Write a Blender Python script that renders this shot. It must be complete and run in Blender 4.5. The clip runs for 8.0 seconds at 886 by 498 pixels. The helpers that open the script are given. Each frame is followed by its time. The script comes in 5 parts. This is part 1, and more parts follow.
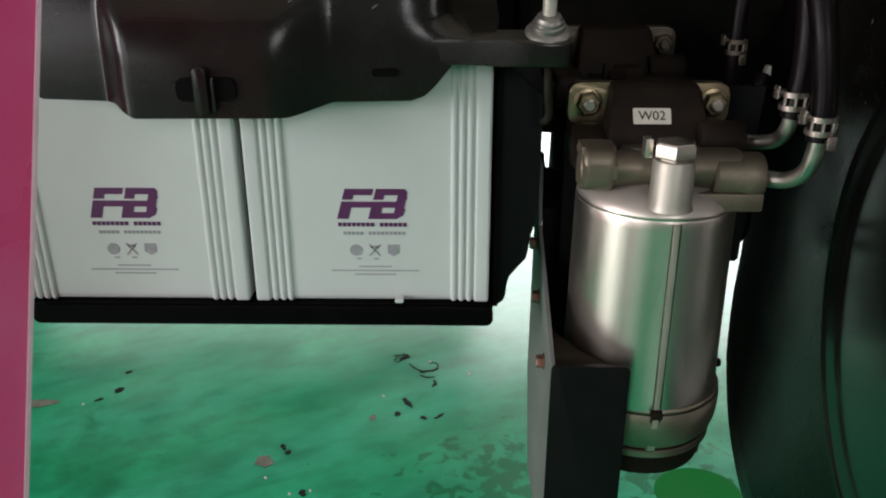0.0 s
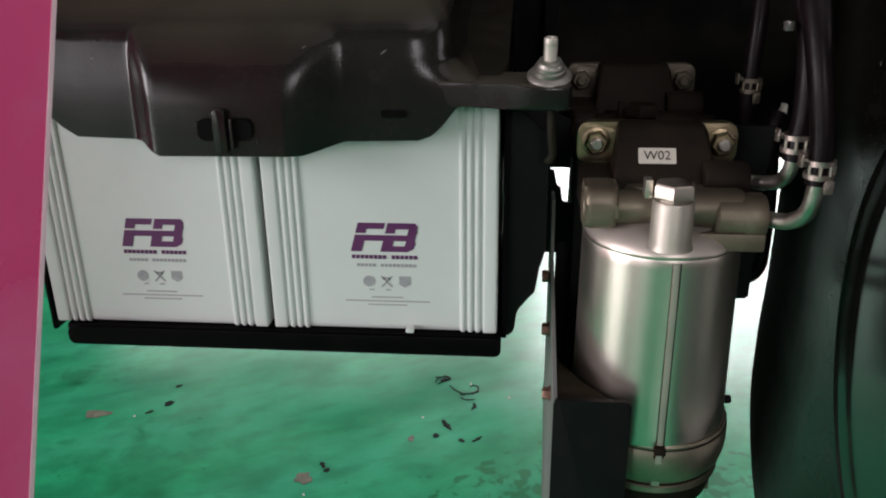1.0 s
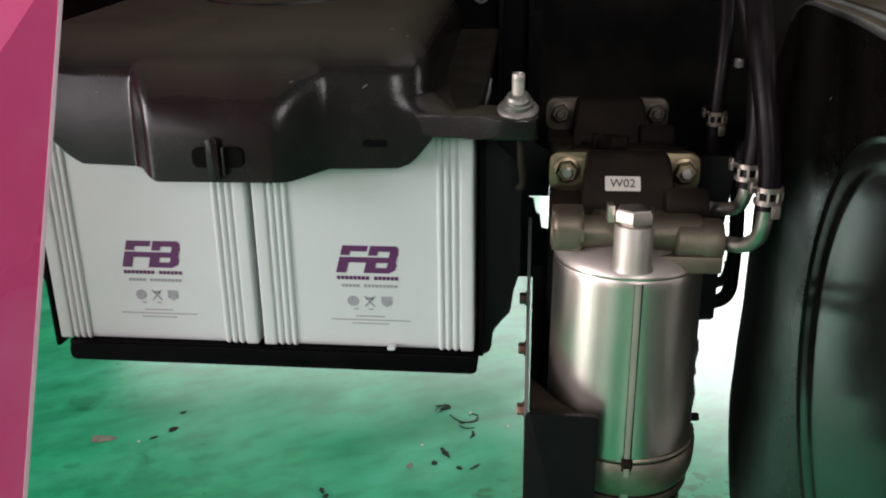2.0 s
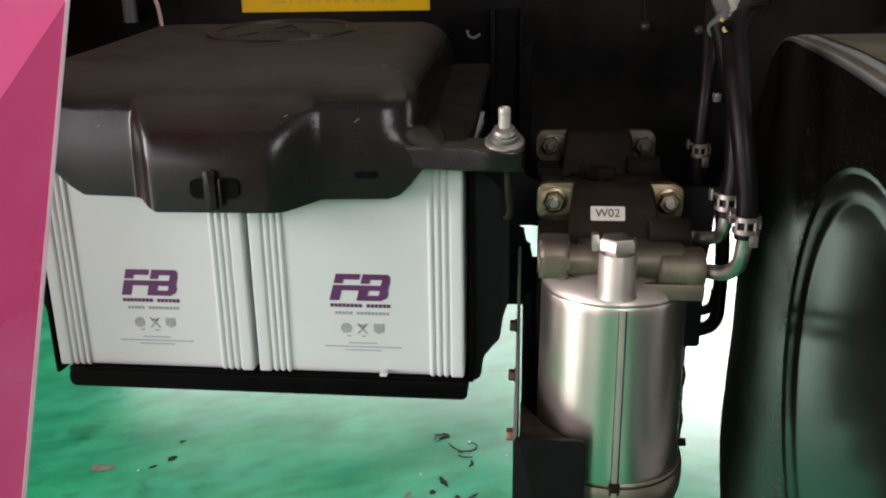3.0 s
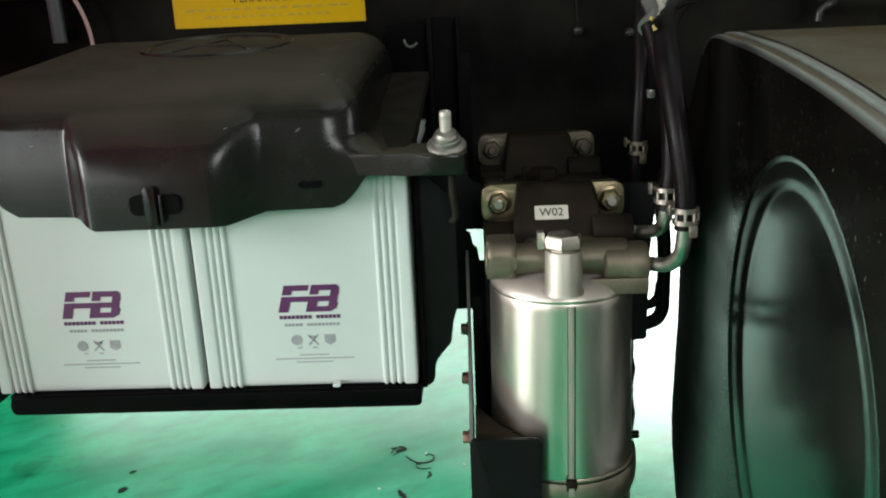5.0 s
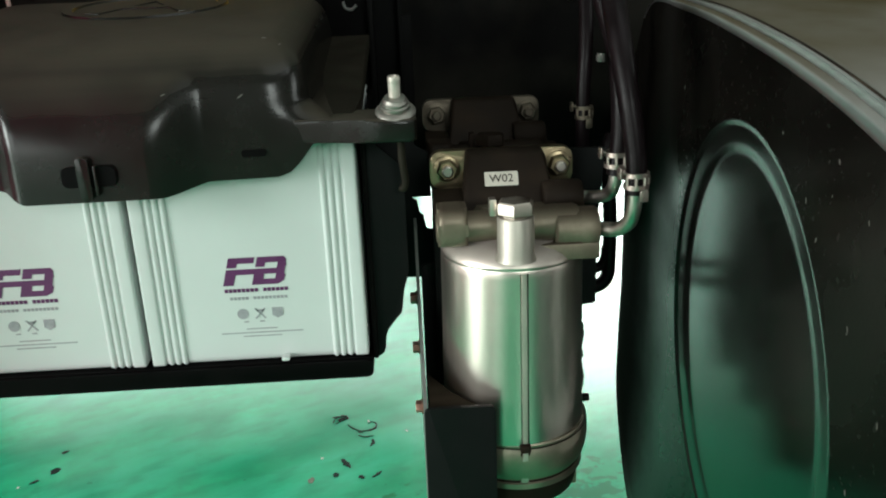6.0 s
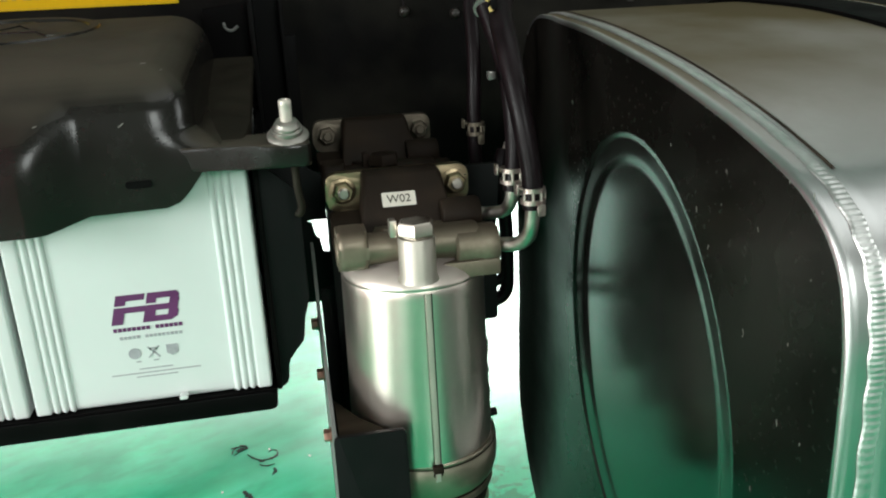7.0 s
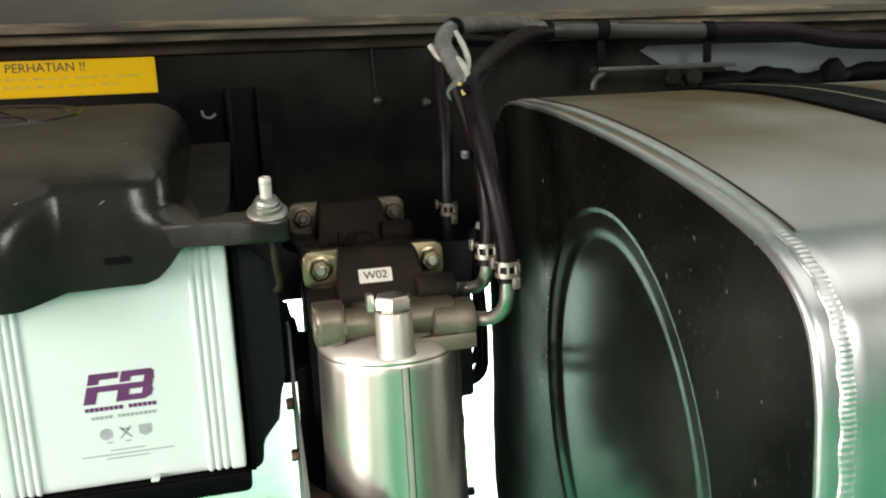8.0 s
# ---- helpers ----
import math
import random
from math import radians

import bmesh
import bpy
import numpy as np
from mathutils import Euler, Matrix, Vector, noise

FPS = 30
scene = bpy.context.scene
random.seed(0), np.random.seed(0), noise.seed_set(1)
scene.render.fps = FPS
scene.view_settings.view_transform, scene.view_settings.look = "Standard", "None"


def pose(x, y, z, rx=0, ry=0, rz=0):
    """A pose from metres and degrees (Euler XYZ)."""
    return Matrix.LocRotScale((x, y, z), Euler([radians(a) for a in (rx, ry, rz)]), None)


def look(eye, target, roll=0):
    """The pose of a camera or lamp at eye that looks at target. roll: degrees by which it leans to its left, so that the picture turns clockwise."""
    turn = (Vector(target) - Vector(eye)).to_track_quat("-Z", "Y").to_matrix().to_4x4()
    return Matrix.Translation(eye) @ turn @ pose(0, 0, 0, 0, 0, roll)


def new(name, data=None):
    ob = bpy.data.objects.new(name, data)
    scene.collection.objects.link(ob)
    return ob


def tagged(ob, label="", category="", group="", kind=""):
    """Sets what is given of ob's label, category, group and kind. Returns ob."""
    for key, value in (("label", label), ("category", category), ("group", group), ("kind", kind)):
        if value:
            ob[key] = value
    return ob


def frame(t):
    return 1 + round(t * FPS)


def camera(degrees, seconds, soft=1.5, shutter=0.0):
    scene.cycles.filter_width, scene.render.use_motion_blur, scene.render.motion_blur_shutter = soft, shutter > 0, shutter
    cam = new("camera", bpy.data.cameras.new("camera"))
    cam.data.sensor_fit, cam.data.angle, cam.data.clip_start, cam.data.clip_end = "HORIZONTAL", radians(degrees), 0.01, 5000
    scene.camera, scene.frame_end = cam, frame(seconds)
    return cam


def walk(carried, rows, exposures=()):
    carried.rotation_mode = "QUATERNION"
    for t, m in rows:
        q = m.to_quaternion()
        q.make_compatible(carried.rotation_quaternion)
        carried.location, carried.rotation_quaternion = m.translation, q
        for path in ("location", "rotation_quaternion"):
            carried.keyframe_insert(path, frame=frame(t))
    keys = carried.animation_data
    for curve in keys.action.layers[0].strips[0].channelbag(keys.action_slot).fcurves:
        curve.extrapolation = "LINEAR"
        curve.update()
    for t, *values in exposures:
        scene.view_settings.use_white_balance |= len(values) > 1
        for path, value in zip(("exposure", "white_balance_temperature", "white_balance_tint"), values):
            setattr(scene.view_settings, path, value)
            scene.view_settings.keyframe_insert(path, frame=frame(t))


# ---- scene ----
cam = camera(57.4, 8.0, soft=2.0)
PATH = [
    (0, (0.013, 0.032, 0.917), (-0.012, 1.878, 0.147), 0.0),
    (0.5, (0.029, 0.031, 0.923), (-0.084, 1.878, 0.164), -0.7),
    (1, (0.05, 0.02, 0.934), (-0.122, 1.876, 0.207), -0.7),
    (1.5, (0.072, 0.003, 0.937), (-0.13, 1.873, 0.255), -0.6),
    (2.8, (0.085, -0.03, 0.941), (-0.117, 1.869, 0.347), -0.8),
    (3, (0.09, -0.03, 0.942), (-0.122, 1.873, 0.365), -0.8),
    (3.5, (0.091, -0.033, 0.941), (-0.12, 1.88, 0.396), -1.1),
    (4, (0.092, -0.034, 0.936), (-0.112, 1.885, 0.41), -1.7),
    (4.5, (0.093, -0.034, 0.936), (-0.056, 1.89, 0.409), -2.3),
    (6, (0.076, -0.024, 0.935), (0.158, 1.871, 0.302), -2.2),
    (6.5, (0.072, -0.015, 0.94), (0.277, 1.861, 0.279), -2.1),
    (7, (0.069, -0.015, 0.939), (0.422, 1.855, 0.326), -2.8),
    (7.5, (0.064, -0.019, 0.934), (0.478, 1.866, 0.411), -3.0),
    (8, (0.059, -0.027, 0.927), (0.514, 1.882, 0.538), -2.7),
]
EXPOSURES = [(0, -1.0, 6600, 20), (0.5, -0.94, 6650, 25), (1.5, -0.74, 6650, 26), (3.5, -0.41, 6750, 28), (4.5, -0.38, 6600, 16), (6, -0.38, 6450, 4), (6.5, -0.34, 6400, 4),
             (7, -0.02, 6500, 8), (7.5, 0.10, 6650, 13), (8, 0.30, 6850, 13)]
walk(cam, [(t, look(eye, target, roll)) for t, eye, target, roll in PATH], EXPOSURES)

# ---- world and light ----
world = bpy.data.worlds.new("hall_sky")
scene.world = world
world.use_nodes = True
sky = world.node_tree.nodes.new("ShaderNodeTexSky")
sky.sky_type, sky.sun_disc = 'NISHITA', False
sky.sun_elevation, sky.sun_rotation = radians(45), radians(10)
back = world.node_tree.nodes["Background"]
back.inputs["Strength"].default_value = 0.08
world.node_tree.links.new(sky.outputs[0], back.inputs["Color"])


def window_light(name, eye, target, w, h, power, color):
    """Daylight that comes in through one opening of the hall, or the added east fill."""
    data = bpy.data.lights.new(name, 'AREA')
    data.shape, data.size, data.size_y, data.energy, data.color = 'RECTANGLE', w, h, power, color
    new(name, data).matrix_world = look(eye, target)


window_light("daylight_far_bay", (-2.7, 9.9, 2.4), (-2.7, 0, 2.4), 5.6, 4.2, 480, (0.90, 1.0, 0.95))
window_light("daylight_far_gate", (3.9, 9.9, 2.55), (3.9, 0, 2.55), 7.2, 4.5, 1900, (0.88, 1.0, 0.95))
window_light("daylight_side_bay", (1.2, -4.9, 2.8), (1.2, 5, 2.8), 1.4, 1.6, 105, (0.96, 1.0, 0.97))
window_light("daylight_west_bay", (-7.9, -3.1, 2.3), (5, -3.1, 2.3), 3.4, 3.6, 980, (0.97, 1.0, 0.98))
window_light("daylight_roof_light", (2.3, -1.1, 5.1), (2.3, -1.1, 0), 4.2, 3, 70, (0.98, 1.0, 0.94))
# Added fill from the right; no bright opening is known there.
window_light("fill_lamp_east", (7.9, -1.4, 2.9), (-5, -1.4, 2.9), 4.2, 2.8, 190, (0.98, 1.0, 0.97))
window_light("daylight_south_west_bay", (-4.4, -4.9, 1.9), (-4.4, 5, 1.9), 4.2, 3.0, 225, (0.97, 1.0, 0.98))


# ---- materials ----
def material(name, color, rough=0.5, metal=0.0, vary=0.15, scale=40.0, bump=0.0, bump_scale=400.0, rough_vary=0.1,
             dust=None, dust_amount=0.0, dust_scale=9.0, coat=0.0, gloss=0.5, settled=False, settle=(0.35, 0.85), stretch=None):
    """A surface with variation at two scales in colour and gloss, fine relief, and dust or stains in uneven patches."""
    m = bpy.data.materials.new(name)
    m.use_nodes = True
    nt = m.node_tree
    bsdf = nt.nodes["Principled BSDF"]
    tc = nt.nodes.new("ShaderNodeTexCoord")
    where = tc.outputs["Object"]
    if stretch:
        along = nt.nodes.new("ShaderNodeMapping")
        along.inputs["Scale"].default_value = stretch
        nt.links.new(where, along.inputs["Vector"])
        where = along.outputs[0]

    def noise_tex(s, detail=4.0):
        n = nt.nodes.new("ShaderNodeTexNoise")
        n.inputs["Scale"].default_value, n.inputs["Detail"].default_value = s, detail
        nt.links.new(where, n.inputs["Vector"])
        return n.outputs["Fac"]

    def remap(v, a, b, c, d):
        r = nt.nodes.new("ShaderNodeMapRange")
        for key, value in (("From Min", a), ("From Max", b), ("To Min", c), ("To Max", d)):
            r.inputs[key].default_value = value
        nt.links.new(v, r.inputs["Value"])
        return r.outputs["Result"]

    def mix(f, a, b):
        x = nt.nodes.new("ShaderNodeMix")
        x.data_type = 'RGBA'
        for key, value in ((0, f), (6, a), (7, b)):
            if isinstance(value, (tuple, float)):
                x.inputs[key].default_value = value
            else:
                nt.links.new(value, x.inputs[key])
        return x.outputs[2]

    coarse, fine = noise_tex(scale), noise_tex(scale * 9, 6.0)
    lo = tuple(c * (1 - vary) for c in color) + (1.0,)
    hi = tuple(min(1.0, c * (1 + vary)) for c in color) + (1.0,)
    col = mix(remap(coarse, 0.3, 0.7, 0, 1), lo, hi)
    col = mix(remap(fine, 0.35, 0.75, 0, 0.5), col, lo)
    rgh = remap(coarse, 0.3, 0.7, max(0.02, rough - rough_vary), min(1.0, rough + rough_vary))
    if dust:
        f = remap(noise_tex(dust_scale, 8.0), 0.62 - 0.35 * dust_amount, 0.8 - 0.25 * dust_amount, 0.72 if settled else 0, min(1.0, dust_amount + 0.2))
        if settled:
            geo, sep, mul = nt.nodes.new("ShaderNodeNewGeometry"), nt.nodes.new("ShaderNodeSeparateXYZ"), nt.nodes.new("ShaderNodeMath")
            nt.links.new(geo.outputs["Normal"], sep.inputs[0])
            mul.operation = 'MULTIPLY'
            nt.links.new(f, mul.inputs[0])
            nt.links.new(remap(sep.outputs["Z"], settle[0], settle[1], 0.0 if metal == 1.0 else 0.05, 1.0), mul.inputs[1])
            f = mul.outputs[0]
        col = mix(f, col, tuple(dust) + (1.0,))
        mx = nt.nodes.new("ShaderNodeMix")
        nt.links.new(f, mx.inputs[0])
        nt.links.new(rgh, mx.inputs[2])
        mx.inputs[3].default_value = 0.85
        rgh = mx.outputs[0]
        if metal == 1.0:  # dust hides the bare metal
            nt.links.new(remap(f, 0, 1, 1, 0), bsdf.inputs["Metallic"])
    nt.links.new(col, bsdf.inputs["Base Color"])
    nt.links.new(rgh, bsdf.inputs["Roughness"])
    if not bsdf.inputs["Metallic"].is_linked:
        bsdf.inputs["Metallic"].default_value = metal
    bsdf.inputs["Coat Weight"].default_value = coat
    bsdf.inputs["Specular IOR Level"].default_value = gloss
    if bump:
        b = nt.nodes.new("ShaderNodeBump")
        b.inputs["Strength"].default_value, b.inputs["Distance"].default_value = bump, 0.001
        nt.links.new(noise_tex(bump_scale, 3.0), b.inputs["Height"])
        nt.links.new(b.outputs[0], bsdf.inputs["Normal"])
    return m


def floor_paint():
    """Worn green floor paint: mottled, scuffed pale in streaks, glossy."""
    m = material("green_floor_paint", (0.001, 0.43, 0.185), 0.19, 0, 0.30, 5.0, 0.08, 60.0, 0.05, gloss=0.36)
    nt = m.node_tree
    bsdf = nt.nodes["Principled BSDF"]
    tc = nt.nodes["Texture Coordinate"]
    old = bsdf.inputs["Base Color"].links[0].from_socket
    for scale, stretch, detail, a, b, top, color in ((2.2, (1, 1, 1), 8, 0.44, 0.70, 0.5, (0.001, 0.17, 0.07, 1)),
                                                     (5.0, (4.5, 0.8, 1), 8, 0.44, 0.70, 0.9, (0.035, 0.50, 0.28, 1)),
                                                     (1.4, (3.0, 0.7, 1), 6, 0.48, 0.70, 0.65, (0.03, 0.47, 0.265, 1)),
                                                     (9.0, (1.3, 1, 1), 12, 0.44, 0.78, 0.46, (0.001, 0.16, 0.065, 1)),
                                                     (20.0, (2.0, 0.9, 1), 10, 0.47, 0.66, 0.36, (0.001, 0.18, 0.075, 1))):
        mp = nt.nodes.new("ShaderNodeMapping")
        mp.vector_type = 'TEXTURE'
        mp.inputs["Scale"].default_value = stretch
        mp.inputs["Rotation"].default_value = (0, 0, 0.45)
        n = nt.nodes.new("ShaderNodeTexNoise")
        n.inputs["Scale"].default_value, n.inputs["Detail"].default_value, n.inputs["Distortion"].default_value = scale, detail, 0.15
        r = nt.nodes.new("ShaderNodeMapRange")
        r.inputs["From Min"].default_value, r.inputs["From Max"].default_value, r.inputs["To Max"].default_value = a, b, top
        x = nt.nodes.new("ShaderNodeMix")
        x.data_type = 'RGBA'
        x.inputs[7].default_value = color
        nt.links.new(tc.outputs["Object"], mp.inputs["Vector"])
        nt.links.new(mp.outputs[0], n.inputs["Vector"])
        nt.links.new(n.outputs["Fac"], r.inputs["Value"])
        nt.links.new(r.outputs[0], x.inputs[0])
        nt.links.new(old, x.inputs[6])
        old = x.outputs[2]
    # mottled worn patches, broken up at their edges
    for place, reach, scale, soft_edge, color in (((0.09, 1.19, 0), 0.26, 30.0, 0.07, (0.000, 0.17, 0.060, 1)), ((-0.68, 1.24, 0), 0.26, 15.0, 0.24, (0.002, 0.22, 0.085, 1)), ((0.36, 1.26, 0), 0.26, 34.0, 0.07, (0.000, 0.17, 0.065, 1)),
                                       ((-0.92, 1.56, 0), 0.14, 12.0, 0.24, (0.003, 0.09, 0.04, 1)), ((-0.50, 1.16, 0), 0.42, 9.0, 0.30, (0.001, 0.20, 0.080, 1))):
        far, near, n, total, edge, x = (nt.nodes.new("ShaderNode" + k) for k in ("VectorMath", "MapRange", "TexNoise", "Math", "MapRange", "Mix"))
        far.operation = 'DISTANCE'
        far.inputs[1].default_value = place
        near.inputs["From Max"].default_value, near.inputs["To Min"].default_value, near.inputs["To Max"].default_value = reach, 0.33, 0.0
        n.inputs["Scale"].default_value, n.inputs["Detail"].default_value, n.inputs["Distortion"].default_value = scale, 9, 0.4
        total.operation = 'ADD'
        edge.inputs["From Min"].default_value, edge.inputs["From Max"].default_value, edge.inputs["To Max"].default_value = 0.71, 0.71 + soft_edge, 0.85
        x.data_type = 'RGBA'
        x.inputs[7].default_value = color
        nt.links.new(tc.outputs["Object"], far.inputs[0])
        nt.links.new(tc.outputs["Object"], n.inputs["Vector"])
        nt.links.new(far.outputs["Value"], near.inputs["Value"])
        nt.links.new(near.outputs[0], total.inputs[0])
        nt.links.new(n.outputs["Fac"], total.inputs[1])
        nt.links.new(total.outputs[0], edge.inputs["Value"])
        nt.links.new(edge.outputs[0], x.inputs[0])
        nt.links.new(old, x.inputs[6])
        old = x.outputs[2]
    nt.links.new(old, bsdf.inputs["Base Color"])
    return m


FLOOR = floor_paint()
CHIP_DARK = material("dark_floor_chip", (0.014, 0.020, 0.017), 0.7, 0, 0.3, 60, gloss=0.05)
CHIP_PALE = material("pale_floor_chip", (0.20, 0.19, 0.14), 0.7, 0, 0.3, 60, 0.2, 200, gloss=0.2)
CHIP_WHITE = material("white_floor_speck", (0.62, 0.66, 0.62), 0.4, 0, 0.1, 60)
PLASTER = material("hall_plaster", (0.085, 0.085, 0.08), 0.8, 0, 0.08, 2.0, 0.2, 80)
ROOFING = material("hall_roof_sheet", (0.10, 0.10, 0.10), 0.6, 0.2, 0.1, 3.0)
# The pink's dust layer is paler pink, painting in its blotchy reflections.
PINK = material("pink_cab_paint", (0.96, 0.095, 0.28), 0.34, 0, 0.07, 9, 0.03, 90, 0.09, (0.90, 0.22, 0.43), 0.25, 14)
# Pale pink paints in the light caught along the panel's folded edge.
PINK_EDGE = material("lit_edge_paint", (0.90, 0.62, 0.70), 0.3, 0, 0.08, 30)
CASE = material("white_battery_plastic", (0.67, 0.705, 0.685), 0.35, 0, 0.045, 6, 0.06, 500, 0.06)
PURPLE = material("purple_print", (0.115, 0.022, 0.105), 0.5, 0, 0.1, 60)
GREYPRINT = material("grey_print", (0.36, 0.36, 0.38), 0.55, 0, 0.15, 200)
COVER = material("black_moulded_plastic", (0.0085, 0.0078, 0.0068), 0.20, 0, 0.25, 30, 0.06, 500, 0.04, (0.052, 0.043, 0.028), 0.95, 26, gloss=0.34, settled=True, settle=(0.45, 1.0))
FLANGE = material("dusty_black_plastic", (0.020, 0.017, 0.012), 0.6, 0, 0.3, 40, 0.1, 500, 0.1, gloss=0.1)
BLACK = material("black_chassis_paint", (0.0022, 0.0020, 0.0020), 0.55, 0, 0.3, 30, 0.2, 300, 0.1, (0.010, 0.009, 0.008), 0.2, 10, gloss=0.06)
BRACKET = material("black_bracket_paint", (0.005, 0.0055, 0.0055), 0.55, 0, 0.2, 40, 0.15, 500, 0.08, gloss=0.15)
GREYPLATE = material("grey_bracket_face", (0.15, 0.155, 0.145), 0.7, 0.0, 0.15, 40, 0.15, 500, 0.08)
RUBBER = material("black_hose_rubber", (0.0065, 0.0038, 0.0046), 0.38, 0, 0.25, 50, 0.10, 600, 0.1, gloss=0.14)
SLEEVE = material("grey_hose_sleeve", (0.17, 0.16, 0.15), 0.22, 0.5, 0.15, 50, 0.12, 500, 0.1)
CAST = material("cast_aluminium", (0.215, 0.178, 0.130), 0.46, 0.6, 0.18, 40, 0.10, 700, 0.06, (0.075, 0.056, 0.038), 0.85, 20, settled=True, settle=(0.45, 0.95))
BOWL = material("dull_bowl_steel", (0.31, 0.275, 0.21), 0.40, 0.9, 0.12, 30, 0.06, 500, 0.06)
MACHINED = material("machined_aluminium", (0.50, 0.46, 0.40), 0.48, 0.75, 0.06, 40, 0.05, 700, 0.05)
PLUG = material("dusty_steel_plug", (0.60, 0.54, 0.47), 0.42, 1.0, 0.08, 60, 0.05, 500, 0.06, (0.026, 0.018, 0.013), 0.95, 30, settled=True, settle=(0.6, 0.95), gloss=0.08)
# One dark cast for the dusty caps and for the shaded rear filter.
CASTDARK = material("dusty_and_shaded_cast", (0.015, 0.0100, 0.0068), 0.58, 0.1, 0.2, 50, 0.15, 800, 0.08, (0.030, 0.0205, 0.0135), 0.35, 30, gloss=0.12)
STEEL = material("brushed_canister_steel", (0.76, 0.67, 0.60), 0.33, 1.0, 0.05, 12, 0.0, 300, 0.015, (0.050, 0.037, 0.033), 0.6, 30, settled=True, settle=(0.25, 0.9), gloss=0.2)
ZINC = material("zinc_plated_steel", (0.55, 0.50, 0.45), 0.38, 1.0, 0.1, 80, 0.1, 500, 0.1)
CLAMP = material("dulled_clamp_steel", (0.46, 0.38, 0.34), 0.36, 0.9, 0.15, 80, 0.1, 500, 0.1)
ROD = material("pale_zinc_rod", (0.52, 0.48, 0.42), 0.5, 0.6, 0.1, 90, 0.1, 600, 0.08)
DULLZINC = material("dull_zinc_steel", (0.32, 0.30, 0.27), 0.46, 0.9, 0.15, 90, 0.15, 600, 0.08)
BRASSY = material("yellow_zinc_steel", (0.34, 0.27, 0.17), 0.36, 1.0, 0.15, 80, 0.1, 500, 0.1)
# Zinc darkened for the rear parts that sit in shade.
DIMBRASS = material("shaded_zinc_steel", (0.15, 0.125, 0.095), 0.5, 0.8, 0.2, 80, 0.15, 500, 0.1)
RUSTY = material("reddish_bolt_steel", (0.30, 0.16, 0.12), 0.5, 0.7, 0.3, 200, 0.2, 500, 0.1)
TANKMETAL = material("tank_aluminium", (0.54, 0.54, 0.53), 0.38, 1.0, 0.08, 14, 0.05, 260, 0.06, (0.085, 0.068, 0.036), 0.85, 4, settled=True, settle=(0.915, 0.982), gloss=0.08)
TANKEND = material("black_tank_end_paint", (0.0085, 0.0085, 0.0075), 0.20, 0, 0.25, 16, 0.015, 120, 0.03, gloss=1.0)
TANKEND.node_tree.nodes["Principled BSDF"].inputs["IOR"].default_value = 1.62
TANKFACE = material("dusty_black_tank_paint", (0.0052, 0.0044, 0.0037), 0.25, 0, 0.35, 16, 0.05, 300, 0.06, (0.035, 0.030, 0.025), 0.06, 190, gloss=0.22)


def fade_shine(m, start, stop, gloss):
    """Gloss set by position: the shine fades out towards the back of the tank."""
    nt = m.node_tree
    bsdf = nt.nodes["Principled BSDF"]
    geo, sep, n, add, ramp, keep, rough = (nt.nodes.new("ShaderNode" + k) for k in ("NewGeometry", "SeparateXYZ", "TexNoise", "Math", "MapRange", "MapRange", "Mix"))
    n.inputs["Scale"].default_value, n.inputs["Detail"].default_value = 22, 8
    add.operation, add.inputs[2].default_value = 'MULTIPLY_ADD', -0.015
    add.inputs[1].default_value = 0.03
    ramp.interpolation_type = 'SMOOTHSTEP'
    ramp.inputs["From Min"].default_value, ramp.inputs["From Max"].default_value = start, stop
    keep.inputs["To Min"].default_value, keep.inputs["To Max"].default_value = gloss, 0.01
    total = nt.nodes.new("ShaderNodeMath")
    nt.links.new(geo.outputs["Position"], sep.inputs[0])
    nt.links.new(geo.outputs["Position"], n.inputs["Vector"])
    nt.links.new(n.outputs["Fac"], add.inputs[0])
    nt.links.new(add.outputs[0], total.inputs[0])
    nt.links.new(sep.outputs["Y"], total.inputs[1])
    nt.links.new(total.outputs[0], ramp.inputs["Value"])
    nt.links.new(ramp.outputs[0], keep.inputs["Value"])
    nt.links.new(keep.outputs[0], bsdf.inputs["Specular IOR Level"])
    nt.links.new(ramp.outputs[0], rough.inputs[0])
    nt.links.new(bsdf.inputs["Roughness"].links[0].from_socket, rough.inputs[2])
    rough.inputs[3].default_value = 0.9
    nt.links.new(rough.outputs[0], bsdf.inputs["Roughness"])


fade_shine(TANKFACE, 0.590, 0.720, 0.24)
WELDMETAL = material("weld_bead_metal", (0.62, 0.62, 0.60), 0.46, 1.0, 0.1, 120, 0.1, 900, 0.06)
YELLOW = material("yellow_sticker", (0.80, 0.50, 0.004), 0.4, 0, 0.04, 20, gloss=0.1)
INK = material("black_sticker_ink", (0.03, 0.02, 0.01), 0.5, 0, 0.1, 60)
FADED = material("faded_sticker_ink", (0.60, 0.40, 0.015), 0.5, 0, 0.1, 200)
WHITELABEL = material("off_white_label", (0.62, 0.58, 0.5), 0.5, 0, 0.08, 120)
SILL = material("dusty_deck_steel", (0.055, 0.051, 0.041), 0.65, 0.1, 0.35, 18, 0.4, 120, 0.1, (0.13, 0.115, 0.080), 0.5, 16, stretch=(0.25, 1, 1))
LIP = material("worn_lip_steel", (0.045, 0.035, 0.022), 0.7, 0, 0.5, 60, 0.5, 300, 0.1, (0.24, 0.19, 0.12), 0.42, 90, stretch=(0.12, 1, 1))
GRIME = material("brown_grime", (0.022, 0.017, 0.012), 0.8, 0, 0.4, 25, 0.4, 160, 0.1, (0.085, 0.065, 0.043), 0.32, 30, gloss=0.1, stretch=(0.3, 1, 1))
